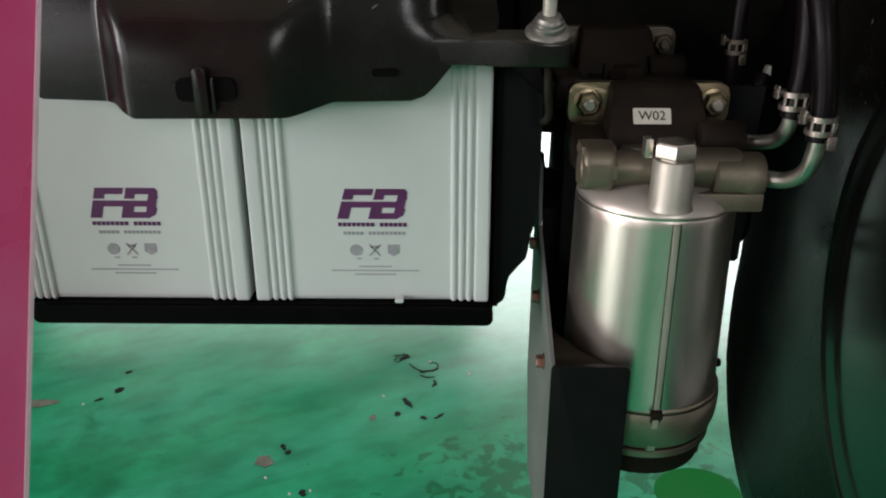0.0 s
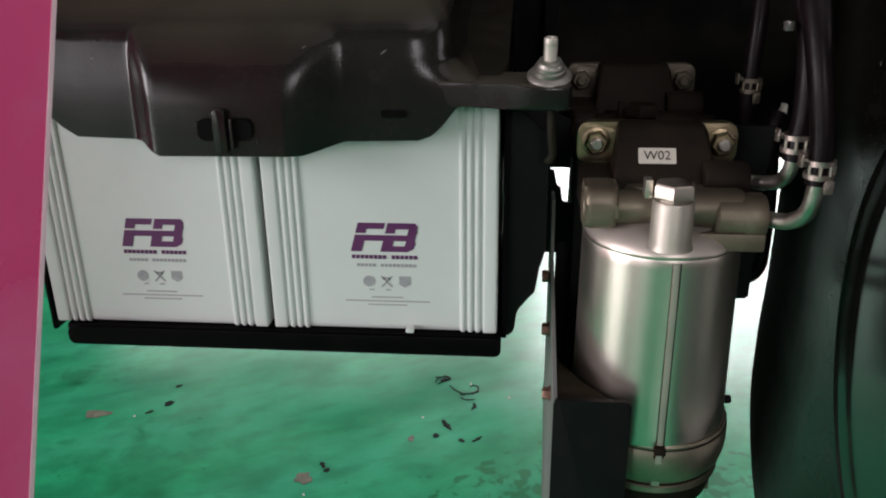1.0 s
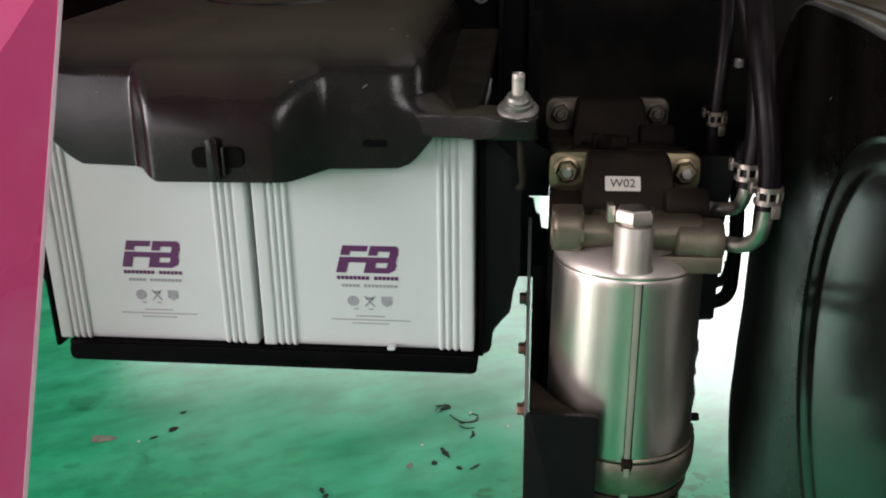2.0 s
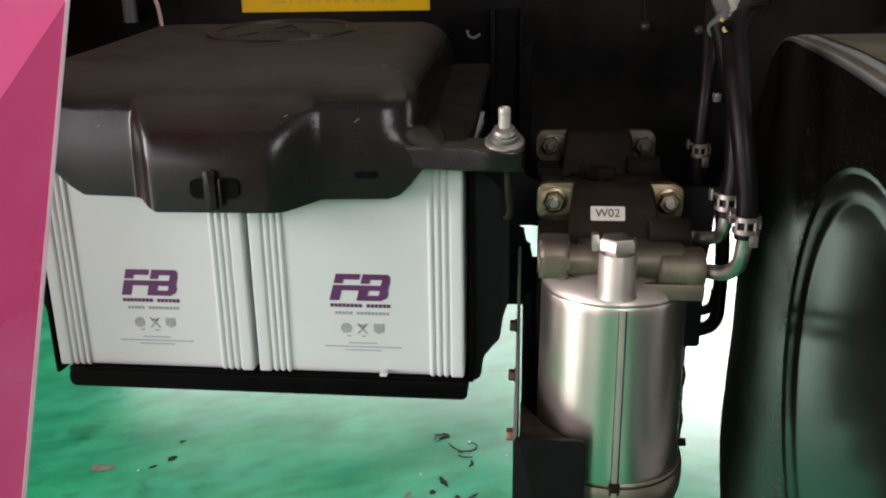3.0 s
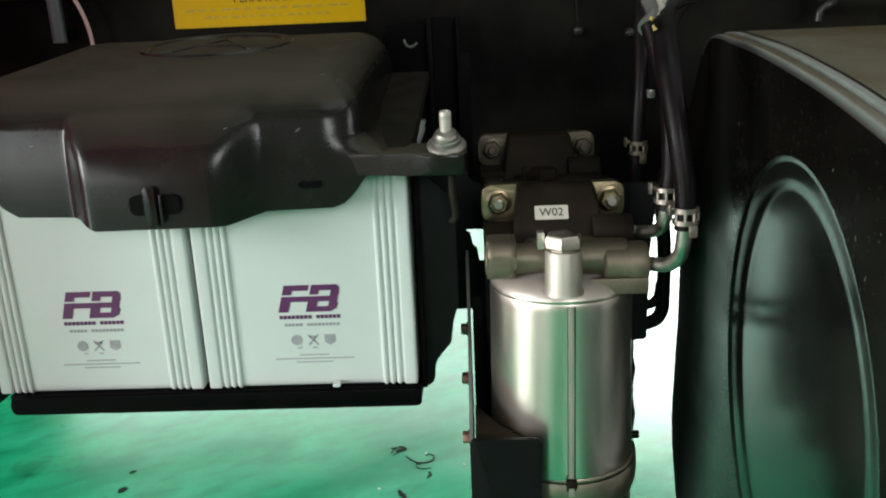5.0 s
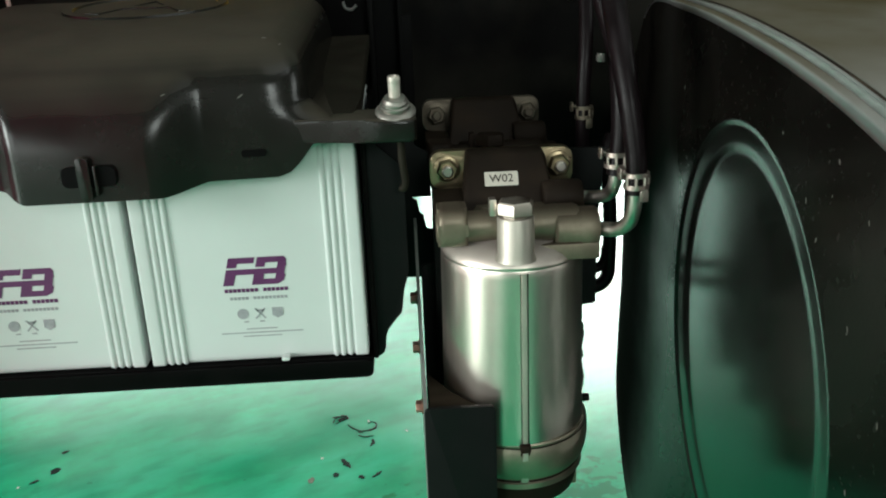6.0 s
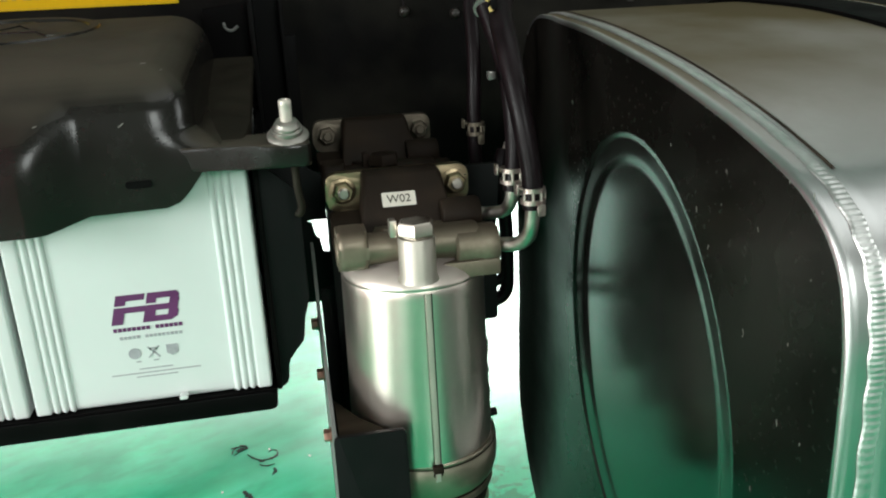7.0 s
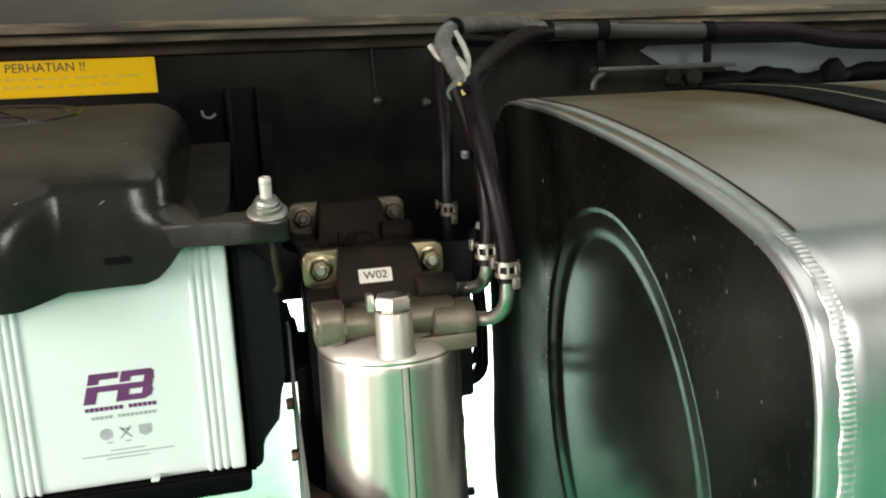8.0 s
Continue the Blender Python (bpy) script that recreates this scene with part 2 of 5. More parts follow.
RAIL = material("dusty_chassis_paint", (0.0028, 0.0025, 0.0024), 0.55, 0, 0.3, 30, 0.2, 300, 0.1, (0.026, 0.024, 0.019), 0.5, 7, gloss=0.05)
GREYSTEEL = material("grey_blue_steel", (0.10, 0.115, 0.12), 0.5, 0.2, 0.1, 10, 0.1, 200)
TAPE = material("yellow_tape_scrap", (0.42, 0.30, 0.09), 0.5, 0, 0.1, 60)
PIPE = material("dusty_grey_pipe", (0.024, 0.021, 0.017), 0.42, 0, 0.2, 40, 0.1, 300, 0.08)
SCUFF = material("pale_scuff", (0.17, 0.16, 0.14), 0.6, 0, 0.2, 200)
WIRE = material("pinkish_wire_sheath", (0.62, 0.42, 0.38), 0.5, 0, 0.1, 60)


# ---- mesh helpers ----
def thing(name, base, label, category, group="", kind=""):
    ob = new(name)
    ob.location = base
    ob.empty_display_size = 0.02
    return tagged(ob, label, category, group, kind)


def part(name, bm, mat, parent=None, label="", flat=False):
    """One mesh object from a bmesh in world coordinates, under a thing or a part."""
    bmesh.ops.recalc_face_normals(bm, faces=bm.faces)
    me = bpy.data.meshes.new(name)
    bm.to_mesh(me)
    bm.free()
    if not flat:
        me.shade_smooth()
        me.set_sharp_from_angle(angle=radians(38))
    me.materials.append(mat)
    ob = new(name, me)
    if parent is not None:
        ob.parent = parent
        if parent.data is None:
            ob.matrix_parent_inverse = Matrix.Translation(-parent.location)
    if label:
        tagged(ob, label)
    return ob


def fresh():
    return bmesh.new()


def box(bm, x0, x1, y0, y1, z0, z1, bevel=0.0, segs=2):
    made = bmesh.ops.create_cube(bm, size=1.0, matrix=Matrix.Translation(((x0 + x1) / 2, (y0 + y1) / 2, (z0 + z1) / 2))
                                 @ Matrix.Diagonal((x1 - x0, y1 - y0, z1 - z0, 1)))
    if bevel:
        edges = list({e for v in made["verts"] for e in v.link_edges})
        bmesh.ops.bevel(bm, geom=edges, offset=bevel, segments=segs, profile=0.6, affect='EDGES')
    return bm


def smooth_path(pts, steps=8):
    """A smooth curve through a few points."""
    p = [Vector(q) for q in pts]
    p = [2 * p[0] - p[1]] + p + [2 * p[-1] - p[-2]]
    out = []
    for i in range(1, len(p) - 2):
        for k in range(steps):
            t = k / steps
            a, b, c, d = p[i - 1], p[i], p[i + 1], p[i + 2]
            out.append(0.5 * (2 * b + (c - a) * t + (2 * a - 5 * b + 4 * c - d) * t * t + (3 * b - a - 3 * c + d) * t ** 3))
    return out + [p[-2]]


def tube(bm, pts, r, seg=14, steps=8, smooth=True, cap=True):
    """A round bar along a path; r may be a function of the share of the way."""
    path = smooth_path(pts, steps) if smooth else [Vector(q) for q in pts]
    up = Vector((0.13, 0.31, 0.94))
    rings = []
    n = len(path)
    for i, c in enumerate(path):
        d = (path[min(i + 1, n - 1)] - path[max(i - 1, 0)]).normalized()
        side = d.cross(up).normalized() if i == 0 else (side - d * side.dot(d)).normalized()
        other = d.cross(side)
        rad = r(i / (n - 1)) if callable(r) else r
        rings.append([bm.verts.new(c + rad * (math.cos(a) * side + math.sin(a) * other)) for a in (2 * math.pi * k / seg for k in range(seg))])
    for a, b in zip(rings, rings[1:]):
        for k in range(seg):
            bm.faces.new((a[k], a[(k + 1) % seg], b[(k + 1) % seg], b[k]))
    if cap:
        bm.faces.new(rings[0][::-1])
        bm.faces.new(rings[-1])
    return bm


def lathe(bm, profile, base, axis=(0, 0, 1), seg=48, start=0.0):
    """A turned body: profile rows of (radius, way along the axis)."""
    q = Vector((0, 0, 1)).rotation_difference(Vector(axis)).to_matrix()
    rings = []
    for r, h in profile:
        rings.append([bm.verts.new(Vector(base) + q @ Vector((r * math.cos(a), r * math.sin(a), h)))
                      for a in (start + 2 * math.pi * k / seg for k in range(seg))])
    for a, b in zip(rings, rings[1:]):
        for k in range(seg):
            bm.faces.new((a[k], a[(k + 1) % seg], b[(k + 1) % seg], b[k]))
    bm.faces.new(rings[0][::-1])
    bm.faces.new(rings[-1])
    return bm


def prism(bm, outline, at, depth, bevel=0.0, segs=2):
    """A plate of any outline: at(u, v, w) gives the place, w from 0 to depth."""
    a = [bm.verts.new(at(u, v, 0.0)) for u, v in outline]
    b = [bm.verts.new(at(u, v, depth)) for u, v in outline]
    n = len(a)
    faces = [bm.faces.new(a[::-1]), bm.faces.new(b)]
    for k in range(n):
        faces.append(bm.faces.new((a[k], a[(k + 1) % n], b[(k + 1) % n], b[k])))
    if bevel:
        edges = list({e for f in faces[:2] for e in f.edges})
        bmesh.ops.bevel(bm, geom=edges, offset=bevel, segments=segs, profile=0.6, affect='EDGES')
    return bm


def rounded(u0, u1, v0, v1, r, n=5):
    """The outline of a rectangle with round corners."""
    out = []
    for cu, cv, a0 in ((u1 - r, v1 - r, 0), (u0 + r, v1 - r, 90), (u0 + r, v0 + r, 180), (u1 - r, v0 + r, 270)):
        for k in range(n + 1):
            a = radians(a0 + 90 * k / n)
            out.append((cu + r * math.cos(a), cv + r * math.sin(a)))
    return out


def facing_y(y):
    return lambda u, v, w: Vector((u, y + w, v))


def facing_x(x):
    return lambda u, v, w: Vector((x + w, u, v))


def ease(a, b, x):
    t = min(1.0, max(0.0, (x - a) / (b - a)))
    return t * t * (3 - 2 * t)


def at_rows(rows, x):
    """A value between rows of (x, value)."""
    for (a, p), (b, q) in zip(rows, rows[1:]):
        if x <= b:
            return p + (q - p) * max(0.0, (x - a) / (b - a))
    return rows[-1][1]


def writing(name, text, size, m, mat, parent, deep=0.0002):
    """Letters of the built-in font, turned into a mesh."""
    cu = bpy.data.curves.new(name, 'FONT')
    cu.body, cu.size, cu.align_x, cu.align_y, cu.extrude = text, size, 'CENTER', 'CENTER', deep
    tmp = bpy.data.objects.new(name, cu)
    me = bpy.data.meshes.new_from_object(tmp)
    bpy.data.objects.remove(tmp)
    me.transform(m)
    bm = fresh()
    bm.from_mesh(me)
    return part(name, bm, mat, parent, flat=True)


# ---- hall ----
bm = fresh()
box(bm, -8, 8, -5, 10, -0.2, 0.0)
floor = tagged(part("floor", bm, FLOOR), "worn glossy green painted concrete workshop floor", "floor", kind="structure")


def wall(name, x0, x1, y0, y1, holes):
    """A wall along x; holes are rows of (x from, x to, z from, z to)."""
    bm = fresh()
    left = x0
    for a, b, z0, z1 in holes:
        box(bm, left, a, y0, y1, 0, 5.2)
        box(bm, a, b, y0, y1, 0, z0)
        box(bm, a, b, y0, y1, z1, 5.2)
        left = b
    box(bm, left, x1, y0, y1, 0, 5.2)
    tagged(part(name, bm, PLASTER, flat=True), "plastered workshop wall with wide open bays", "wall", kind="structure")


wall("wall_north", -8.2, 8.2, 10, 10.2, [(-5.5, 0.1, 0.3, 4.5), (0.3, 7.5, 0.3, 4.8)])
wall("wall_south", -8.2, 8.2, -5.2, -5, [(-6.5, -2.3, 0.4, 3.4), (0.5, 1.9, 2.0, 3.6)])
bm = fresh()
for y0, y1, z0, z1 in ((-5, -4.8, 0, 5.2), (-1.4, 10, 0, 5.2), (-4.8, -1.4, 0, 0.5), (-4.8, -1.4, 4.1, 5.2)):
    box(bm, -8.2, -8.0, y0, y1, z0, z1)
tagged(part("wall_west", bm, PLASTER, flat=True), "plastered workshop wall with one open bay", "wall", kind="structure")
bm = fresh()
for y0, y1, z0, z1 in ((-5, -3.5, 0, 5.2), (0.7, 10, 0, 5.2), (-3.5, 0.7, 0, 1.5), (-3.5, 0.7, 4.3, 5.2)):
    box(bm, 8.0, 8.2, y0, y1, z0, z1)
tagged(part("wall_east", bm, PLASTER, flat=True), "plastered workshop wall with a high opening for the fill lamp", "wall", kind="structure")
bm = fresh()
box(bm, -8.2, 8.2, -5.2, -2.6, 5.2, 5.4)
box(bm, -8.2, 8.2, 0.4, 10.2, 5.2, 5.4)
box(bm, -8.2, 0.2, -2.6, 0.4, 5.2, 5.4)
box(bm, 4.4, 8.2, -2.6, 0.4, 5.2, 5.4)
tagged(part("ceiling", bm, ROOFING, flat=True), "grey sheet metal workshop ceiling with a roof light", "ceiling", kind="structure")

# ---- chassis rail, deck and sill ----
rail = thing("chassis_rail", (0, 0.9, 0.70), "black painted steel truck chassis rail", "chassis rail")
bm = fresh()
box(bm, -2.2, 3.0, 0.889, 0.897, 0.706, 0.984, 0.002)
part("web", bm, RAIL, rail)
bm = fresh()
box(bm, -2.2, 3.0, 0.8975, 0.965, 0.976, 0.984, 0.002)
part("top_flange", bm, BLACK, rail)
bm = fresh()
box(bm, -2.2, 3.0, 0.8975, 0.965, 0.706, 0.714, 0.002)
part("bottom_flange", bm, BLACK, rail)
for x, z in ((0.43, 0.90), (-0.40, 0.90)):
    bm = fresh()
    lathe(bm, [(0.007, 0), (0.007, 0.004), (0.005, 0.0055)], (x, 0.889, z), (0, -1, 0), 6)
    part("bolt", bm, BLACK, rail)

deck = thing("truck_deck", (0.4, 1.2, 0.99), "dusty dark steel truck deck above the chassis rail", "truck deck")
bm = fresh()
box(bm, -0.9, 3.0, 0.858, 0.93, 0.9965, 1.10, 0.004)
part("sill", bm, SILL, deck, "dusty folded steel sill")
bm = fresh()
box(bm, -0.9, 3.0, 0.850, 0.8575, 0.9965, 1.0065, 0.0015)
part("lip", bm, LIP, deck, "worn dusty lower lip")
bm = fresh()
box(bm, -0.9, 3.0, 0.858, 2.45, 1.1005, 1.15)
part("deck_plate", bm, SILL, deck)
bm = fresh()
box(bm, -0.9, 3.0, 0.886, 0.93, 0.9845, 0.9963)
part("packing_strip", bm, GRIME, deck)
bm = fresh()
box(bm, -0.9, 3.0, 0.862, 0.8855, 0.9865, 0.9962, 0.002)
part("seal_strip", bm, LIP, deck, "worn brown seal under the lip")
bm = fresh()
box(bm, -0.9, 3.0, 0.8825, 0.8885, 0.9745, 0.9860, 0.0015)
part("grime_strip", bm, GRIME, deck)

# ---- warning sticker ----
sticker = thing("warning_sticker", (-0.129, 0.8875, 0.937), "yellow warning sticker stuck to the black chassis rail", "sticker")
bm = fresh()
prism(bm, rounded(-0.235, -0.023, 0.937, 0.9735, 0.001), facing_y(0.8872), 0.0012)
part("sheet", bm, YELLOW, sticker)
bm = fresh()
for u0, u1, v0, v1 in ((-0.2335, -0.0245, 0.9382, 0.9387), (-0.2335, -0.0245, 0.9718, 0.9723), (-0.2335, -0.233, 0.9387, 0.9718), (-0.025, -0.0245, 0.9387, 0.9718)):
    box(bm, u0, u1, 0.8869, 0.8872, v0, v1)
part("border_line", bm, FADED, sticker)
writing("heading", "PERHATIAN !!", 0.0125, Matrix.Translation((-0.129, 0.8869, 0.966)) @ Matrix.Rotation(radians(90), 4, 'X'), INK, sticker)
for z, w in ((0.9555, 0.092), (0.9475, 0.072)):
    for k in range(14):
        bm = fresh()
        u = -0.129 - w + 2 * w * k / 14
        box(bm, u, u + 2 * w / 14 - 0.0022 - 0.002 * (k % 3), 0.8869, 0.8871, z - 0.0012, z + 0.0012)
        part("text_bar", bm, FADED, sticker, flat=True)

# ---- batteries on their tray ----
tray = thing("battery_tray", (-0.13, 0.71, 0.634), "black painted steel battery tray with folded front lip", "battery tray")
bm = fresh()
box(bm, -0.300, 0.0425, 0.5665, 0.868, 0.640, 0.650, 0.001)
part("base_plate", bm, BLACK, tray)
bm = fresh()
prism(bm, rounded(-0.297, 0.0425, 0.6355, 0.6500, 0.005), facing_y(0.5605), 0.0012, 0.0004)
part("front_lip", bm, BLACK, tray)
bm = fresh()
prism(bm, [(0.0432, 0.6420), (0.0480, 0.6428), (0.0512, 0.6455), (0.0527, 0.6500), (0.0528, 0.6610), (0.0546, 0.6660), (0.0668, 0.6795), (0.0680, 0.684), (0.0692, 0.700), (0.0725, 0.708), (0.0745, 0.715), (0.0745, 0.800), (0.0432, 0.828)], facing_y(0.583), 0.004, 0.0008)
part("side_bracket", bm, BRACKET, tray)
bm = fresh()
prism(bm, [(0.574, 0.645), (0.583, 0.642), (0.865, 0.642), (0.865, 0.828), (0.5805, 0.828)], facing_x(0.0425), 0.004, 0.0008)
part("side_wall", bm, BLACK, tray)
bm = fresh()
box(bm, -0.318, -0.3145, 0.575, 0.865, 0.64, 0.80, 0.001)
part("side_wall", bm, BLACK, tray)
bm = fresh()
prism(bm, [(-0.3145, 0.645), (-0.309, 0.645), (-0.3095, 0.80), (-0.335, 0.80), (-0.333, 0.73), (-0.322, 0.69)], facing_y(0.583), 0.004, 0.0008)
part("side_bracket", bm, BRACKET, tray)
for x, y, z in ((0.0465, 0.64, 0.735), (0.0465, 0.64, 0.715)):
    bm = fresh()
    lathe(bm, [(0.004, 0), (0.004, 0.004)], (x, y, z), (1, 0, 0), 6)
    part("bolt", bm, BLACK, tray)


def logo_pieces(cx, z0, s, y, parent):
    """A slanted block mark: two bars and a stem beside a round-ended double loop, as plain solid shapes."""
    def at(u, v, w):
        return Vector((cx + s * (u + 0.28 * (v - 0.5)), y - w, z0 + s * v))
    for quad in (((-1.02, 0), (-0.66, 0), (-0.66, 0.38), (-1.02, 0.38)),
                 ((-1.02, 0.38), (1.00, 0.38), (1.00, 0.58), (-1.02, 0.58)),
                 ((-1.02, 0.64), (-0.68, 0.64), (-0.68, 1.0), (-1.02, 1.0)),
                 ((-0.68, 0.79), (-0.12, 0.79), (-0.12, 1.0), (-0.68, 1.0)),
                 ((-0.04, 0), (0.32, 0), (0.32, 0.38), (-0.04, 0.38)),
                 ((0.32, 0), (0.86, 0), (1.04, 0.12), (1.04, 0.20), (0.32, 0.20)),
                 ((0.72, 0.20), (1.04, 0.20), (1.06, 0.30), (1.00, 0.38), (0.72, 0.38)),
                 ((-0.04, 0.64), (0.28, 0.64), (0.28, 1.0), (-0.04, 1.0)),
                 ((0.28, 0.79), (0.98, 0.79), (0.98, 0.88), (0.86, 1.0), (0.28, 1.0)),
                 ((0.70, 0.58), (0.98, 0.58), (1.02, 0.68), (0.98, 0.79), (0.70, 0.79))):
        bm = fresh()
        prism(bm, quad, at, 0.0002)
        part("printed_mark", bm, PURPLE, parent, flat=True)


def battery(cx, label):
    """An upright white battery: end face with ribbed corners and a purple print."""
    y0, z0 = 0.570, 0.6505
    b = thing("battery", (cx, 0.71, z0), label, "battery", "truck batteries")
    bm = fresh()
    box(bm, cx - 0.0855, cx + 0.0855, y0, y0 + 0.285, z0, z0 + 0.176, 0.006, 4)
    part("case", bm, CASE, b)
    bm = fresh()
    box(bm, cx - 0.0862, cx + 0.0862, y0 - 0.002, y0 + 0.287, z0 + 0.1763, z0 + 0.181, 0.002)
    part("lid", bm, CASE, b)
    for side in (-1, 1):
        u0, u1 = sorted((cx + side * 0.0856, cx + side * 0.0748))
        bm = fresh()
        box(bm, u0, u1, y0 - 0.0022, y0 + 0.02, z0 + 0.0006, z0 + 0.1755, 0.0021, 3)
        part("corner_post", bm, CASE, b)
        for k in range(3):
            u = cx + side * (0.0712 - 0.0056 * k)
            bm = fresh()
            tube(bm, [(u, y0 + 0.0018, z0 + 0.001), (u, y0 + 0.0006, z0 + 0.0025), (u, y0 + 0.0004, z0 + 0.005), (u, y0 + 0.0004, z0 + 0.1755)],
                 lambda s: 0.0016 if s == 0 else 0.0025, 12, smooth=False)
            part("rib", bm, CASE, b)
    mark = cx + 0.003
    logo_pieces(mark, 0.7155, 0.0225, y0 - 0.0002, b)

    def bar(name, u0, u1, v0, v1, mat):
        bm = fresh()
        box(bm, mark + u0, mark + u1, y0 - 0.0004, y0 - 0.0002, v0, v1)
        part(name, bm, mat, b, flat=True)
    for k in range(15):
        if k != 8:
            bar("text_bar", -0.0255 + 0.0033 * k, -0.0255 + 0.0033 * k + 0.0027, 0.7098, 0.7127, PURPLE)
    for k in range(15):
        if k != 5:
            bar("text_bar", -0.022 + 0.003 * k, -0.022 + 0.003 * k + 0.0023, 0.7035, 0.7058, GREYPRINT)
    bm = fresh()
    lathe(bm, [(0.0044, 0), (0.0044, 0.0002)], (mark - 0.0135, y0 - 0.0002, 0.6915), (0, -1, 0), 20)
    part("printed_icon", bm, GREYPRINT, b, flat=True)
    bm = fresh()
    for a in (1, -1):
        prism(bm, [(-0.0045, -0.0042 * a), (-0.0033, -0.0046 * a), (0.0045, 0.0042 * a), (0.0033, 0.0046 * a)],
              lambda u, v, w: Vector((mark + u, y0 - 0.0002 - w, 0.6915 + v)), 0.0002)
    box(bm, mark - 0.0028, mark + 0.0028, y0 - 0.0004, y0 - 0.0002, 0.693, 0.695)
    part("printed_icon", bm, GREYPRINT, b, flat=True)
    bm = fresh()
    prism(bm, [(-0.0042, 0.0044), (0.0042, 0.0044), (0.0042, -0.002), (0, -0.0046), (-0.0042, -0.002)],
          lambda u, v, w: Vector((mark + 0.0135 + u, y0 - 0.0002 - w, 0.6915 + v)), 0.0002)
    part("printed_icon", bm, GREYPRINT, b, flat=True)
    for u in (-0.0115, 0.001, ):
        bar("text_bar", u - 0.0018, u + 0.0018, 0.6843, 0.6853, GREYPRINT)
    for w, v in ((0.012, 0.6787), (0.032, 0.6755), (0.015, 0.6725)):
        bar("text_bar", -w, w, v - 0.0005, v + 0.0004, GREYPRINT)
    return b


front = battery(-0.0465, "white plastic truck battery with purple print on tray")
bm = fresh()
prism(bm, rounded(-0.0292, -0.0230, 0.6535, 0.6560, 0.001), facing_y(0.5610), 0.0075, 0.0004)
part("moulded_tab", bm, CASE, front)
battery(-0.2225, "white plastic truck battery beside the pink cab panel")

# ---- moulded cover over the batteries ----
cover = thing("battery_cover", (-0.14, 0.70, 0.855), "black moulded plastic battery cover with dusty top", "battery cover")
LOW = [(-0.345, 0.86), (-0.300, 0.845), (-0.272, 0.822), (-0.262, 0.812), (-0.252, 0.8055), (-0.203, 0.804), (-0.196, 0.800), (-0.188, 0.7965), (-0.091, 0.797),
       (-0.082, 0.799), (-0.064, 0.804), (-0.014, 0.805), (-0.006, 0.808), (0.001, 0.814), (0.012, 0.828), (0.03, 0.829)]


def bulge(x):
    rise, fall = min(1.0, max(0.0, (x + 0.211) / 0.022)), min(1.0, max(0.0, (-0.064 - x) / 0.037))
    b = min(rise, fall)
    return 0.45 * b + 0.55 * b * b * (3 - 2 * b)


def soft_min(a, b, k=0.45):
    """The lesser of two, rounded where they meet."""
    h = max(k - abs(a - b), 0.0) / k
    return max(0.0, min(a, b) - h * h * k / 4)


def cover_shell():
    """A deep moulded lid: sloping top, rounded shoulders, a bulge in the front and a straight skirt towards the tab."""
    bm = fresh()
    x0, x1, y0, y1 = -0.335, 0.011, 0.547, 0.862
    levels = [(0.0, 0.0), (0.14, 0.0003), (0.28, 0.0008), (0.40, 0.0014), (0.48, 0.002), (0.54, 0.0026), (0.60, 0.0034), (0.66, 0.0045), (0.72, 0.0058),
              (0.78, 0.008), (0.84, 0.0115), (0.89, 0.0160), (0.93, 0.0210), (0.96, 0.0265), (0.985, 0.034), (1.0, 0.046)]
    fine = []
    for (a, p), (b, q) in zip(levels, levels[1:]):
        fine += [(a + (b - a) * k / 3, p + (q - p) * k / 3) for k in range(3)]
    levels = fine + [levels[-1]]
    rings = []
    for share, inset in levels:
        xa, xb, ya, yb = x0 + inset, x1 - 0.8 * inset, y0 + inset, y1 - inset
        rad = max(0.014, 0.030 - 0.40 * inset)
        plan = [(xa + rad + (xb - xa - 2 * rad) * k / 150, ya, 0) for k in range(151)]
        for cx, cy, a0 in ((xb - rad, ya + rad, -90), (xb - rad, yb - rad, 0), (xa + rad, yb - rad, 90), (xa + rad, ya + rad, 180)):
            for k in range(1, 14):
                a = radians(a0 + 90 * k / 14)
                plan.append((cx + rad * math.cos(a), cy + rad * math.sin(a), 2 + k / 14 if a0 == -90 else 4 if a0 == 0 else 1))
        ring = []
        for x, y, side in plan:
            sx, sy = x, y
            if side == 4:
                sx = x + 0.030 - xb
            elif side >= 2:
                sx = xb - rad + (0.030 - xb + rad) * min(1.0, (side - 2) / 0.8)
                sy = ya + 0.034 * max(0.0, side - 2.8) / 0.2
            low = at_rows(LOW, sx) if sy < y0 + 0.041 else 0.829
            top = 0.897 + (y - 0.57) * 0.118
            z = low + (top - low) * share
            if side == 0:
                y -= 0.017 * soft_min(soft_min(bulge(x), max(0.0, (0.880 - z) / 0.034)), 1.12)
            if side >= 2:
                b = ease(0.838, 0.858, z)
                x, y = sx + (x - sx) * b, sy + (y - sy) * b
            ring.append(bm.verts.new((x, y, z)))
        rings.append(ring)
    m = len(rings[0])
    for a, b in zip(rings, rings[1:]):
        for k in range(m):
            bm.faces.new((a[k], a[(k + 1) % m], b[(k + 1) % m], b[k]))
    bm.faces.new(rings[-1])
    mid = Vector((-0.15, 0.70, 0))
    inner = []
    for v in rings[0]:
        d = mid - v.co
        inner.append(bm.verts.new((v.co.x + math.copysign(min(0.003, abs(d.x)), d.x), v.co.y + math.copysign(min(0.003, abs(d.y)), d.y), v.co.z)))
    up = [bm.verts.new((v.co.x, v.co.y, v.co.z + 0.007)) for v in inner]
    for k in range(m):
        j = (k + 1) % m
        bm.faces.new((rings[0][j], rings[0][k], inner[k], inner[j]))
        bm.faces.new((inner[j], inner[k], up[k], up[j]))
    return bm


part("shell", cover_shell(), COVER, cover)


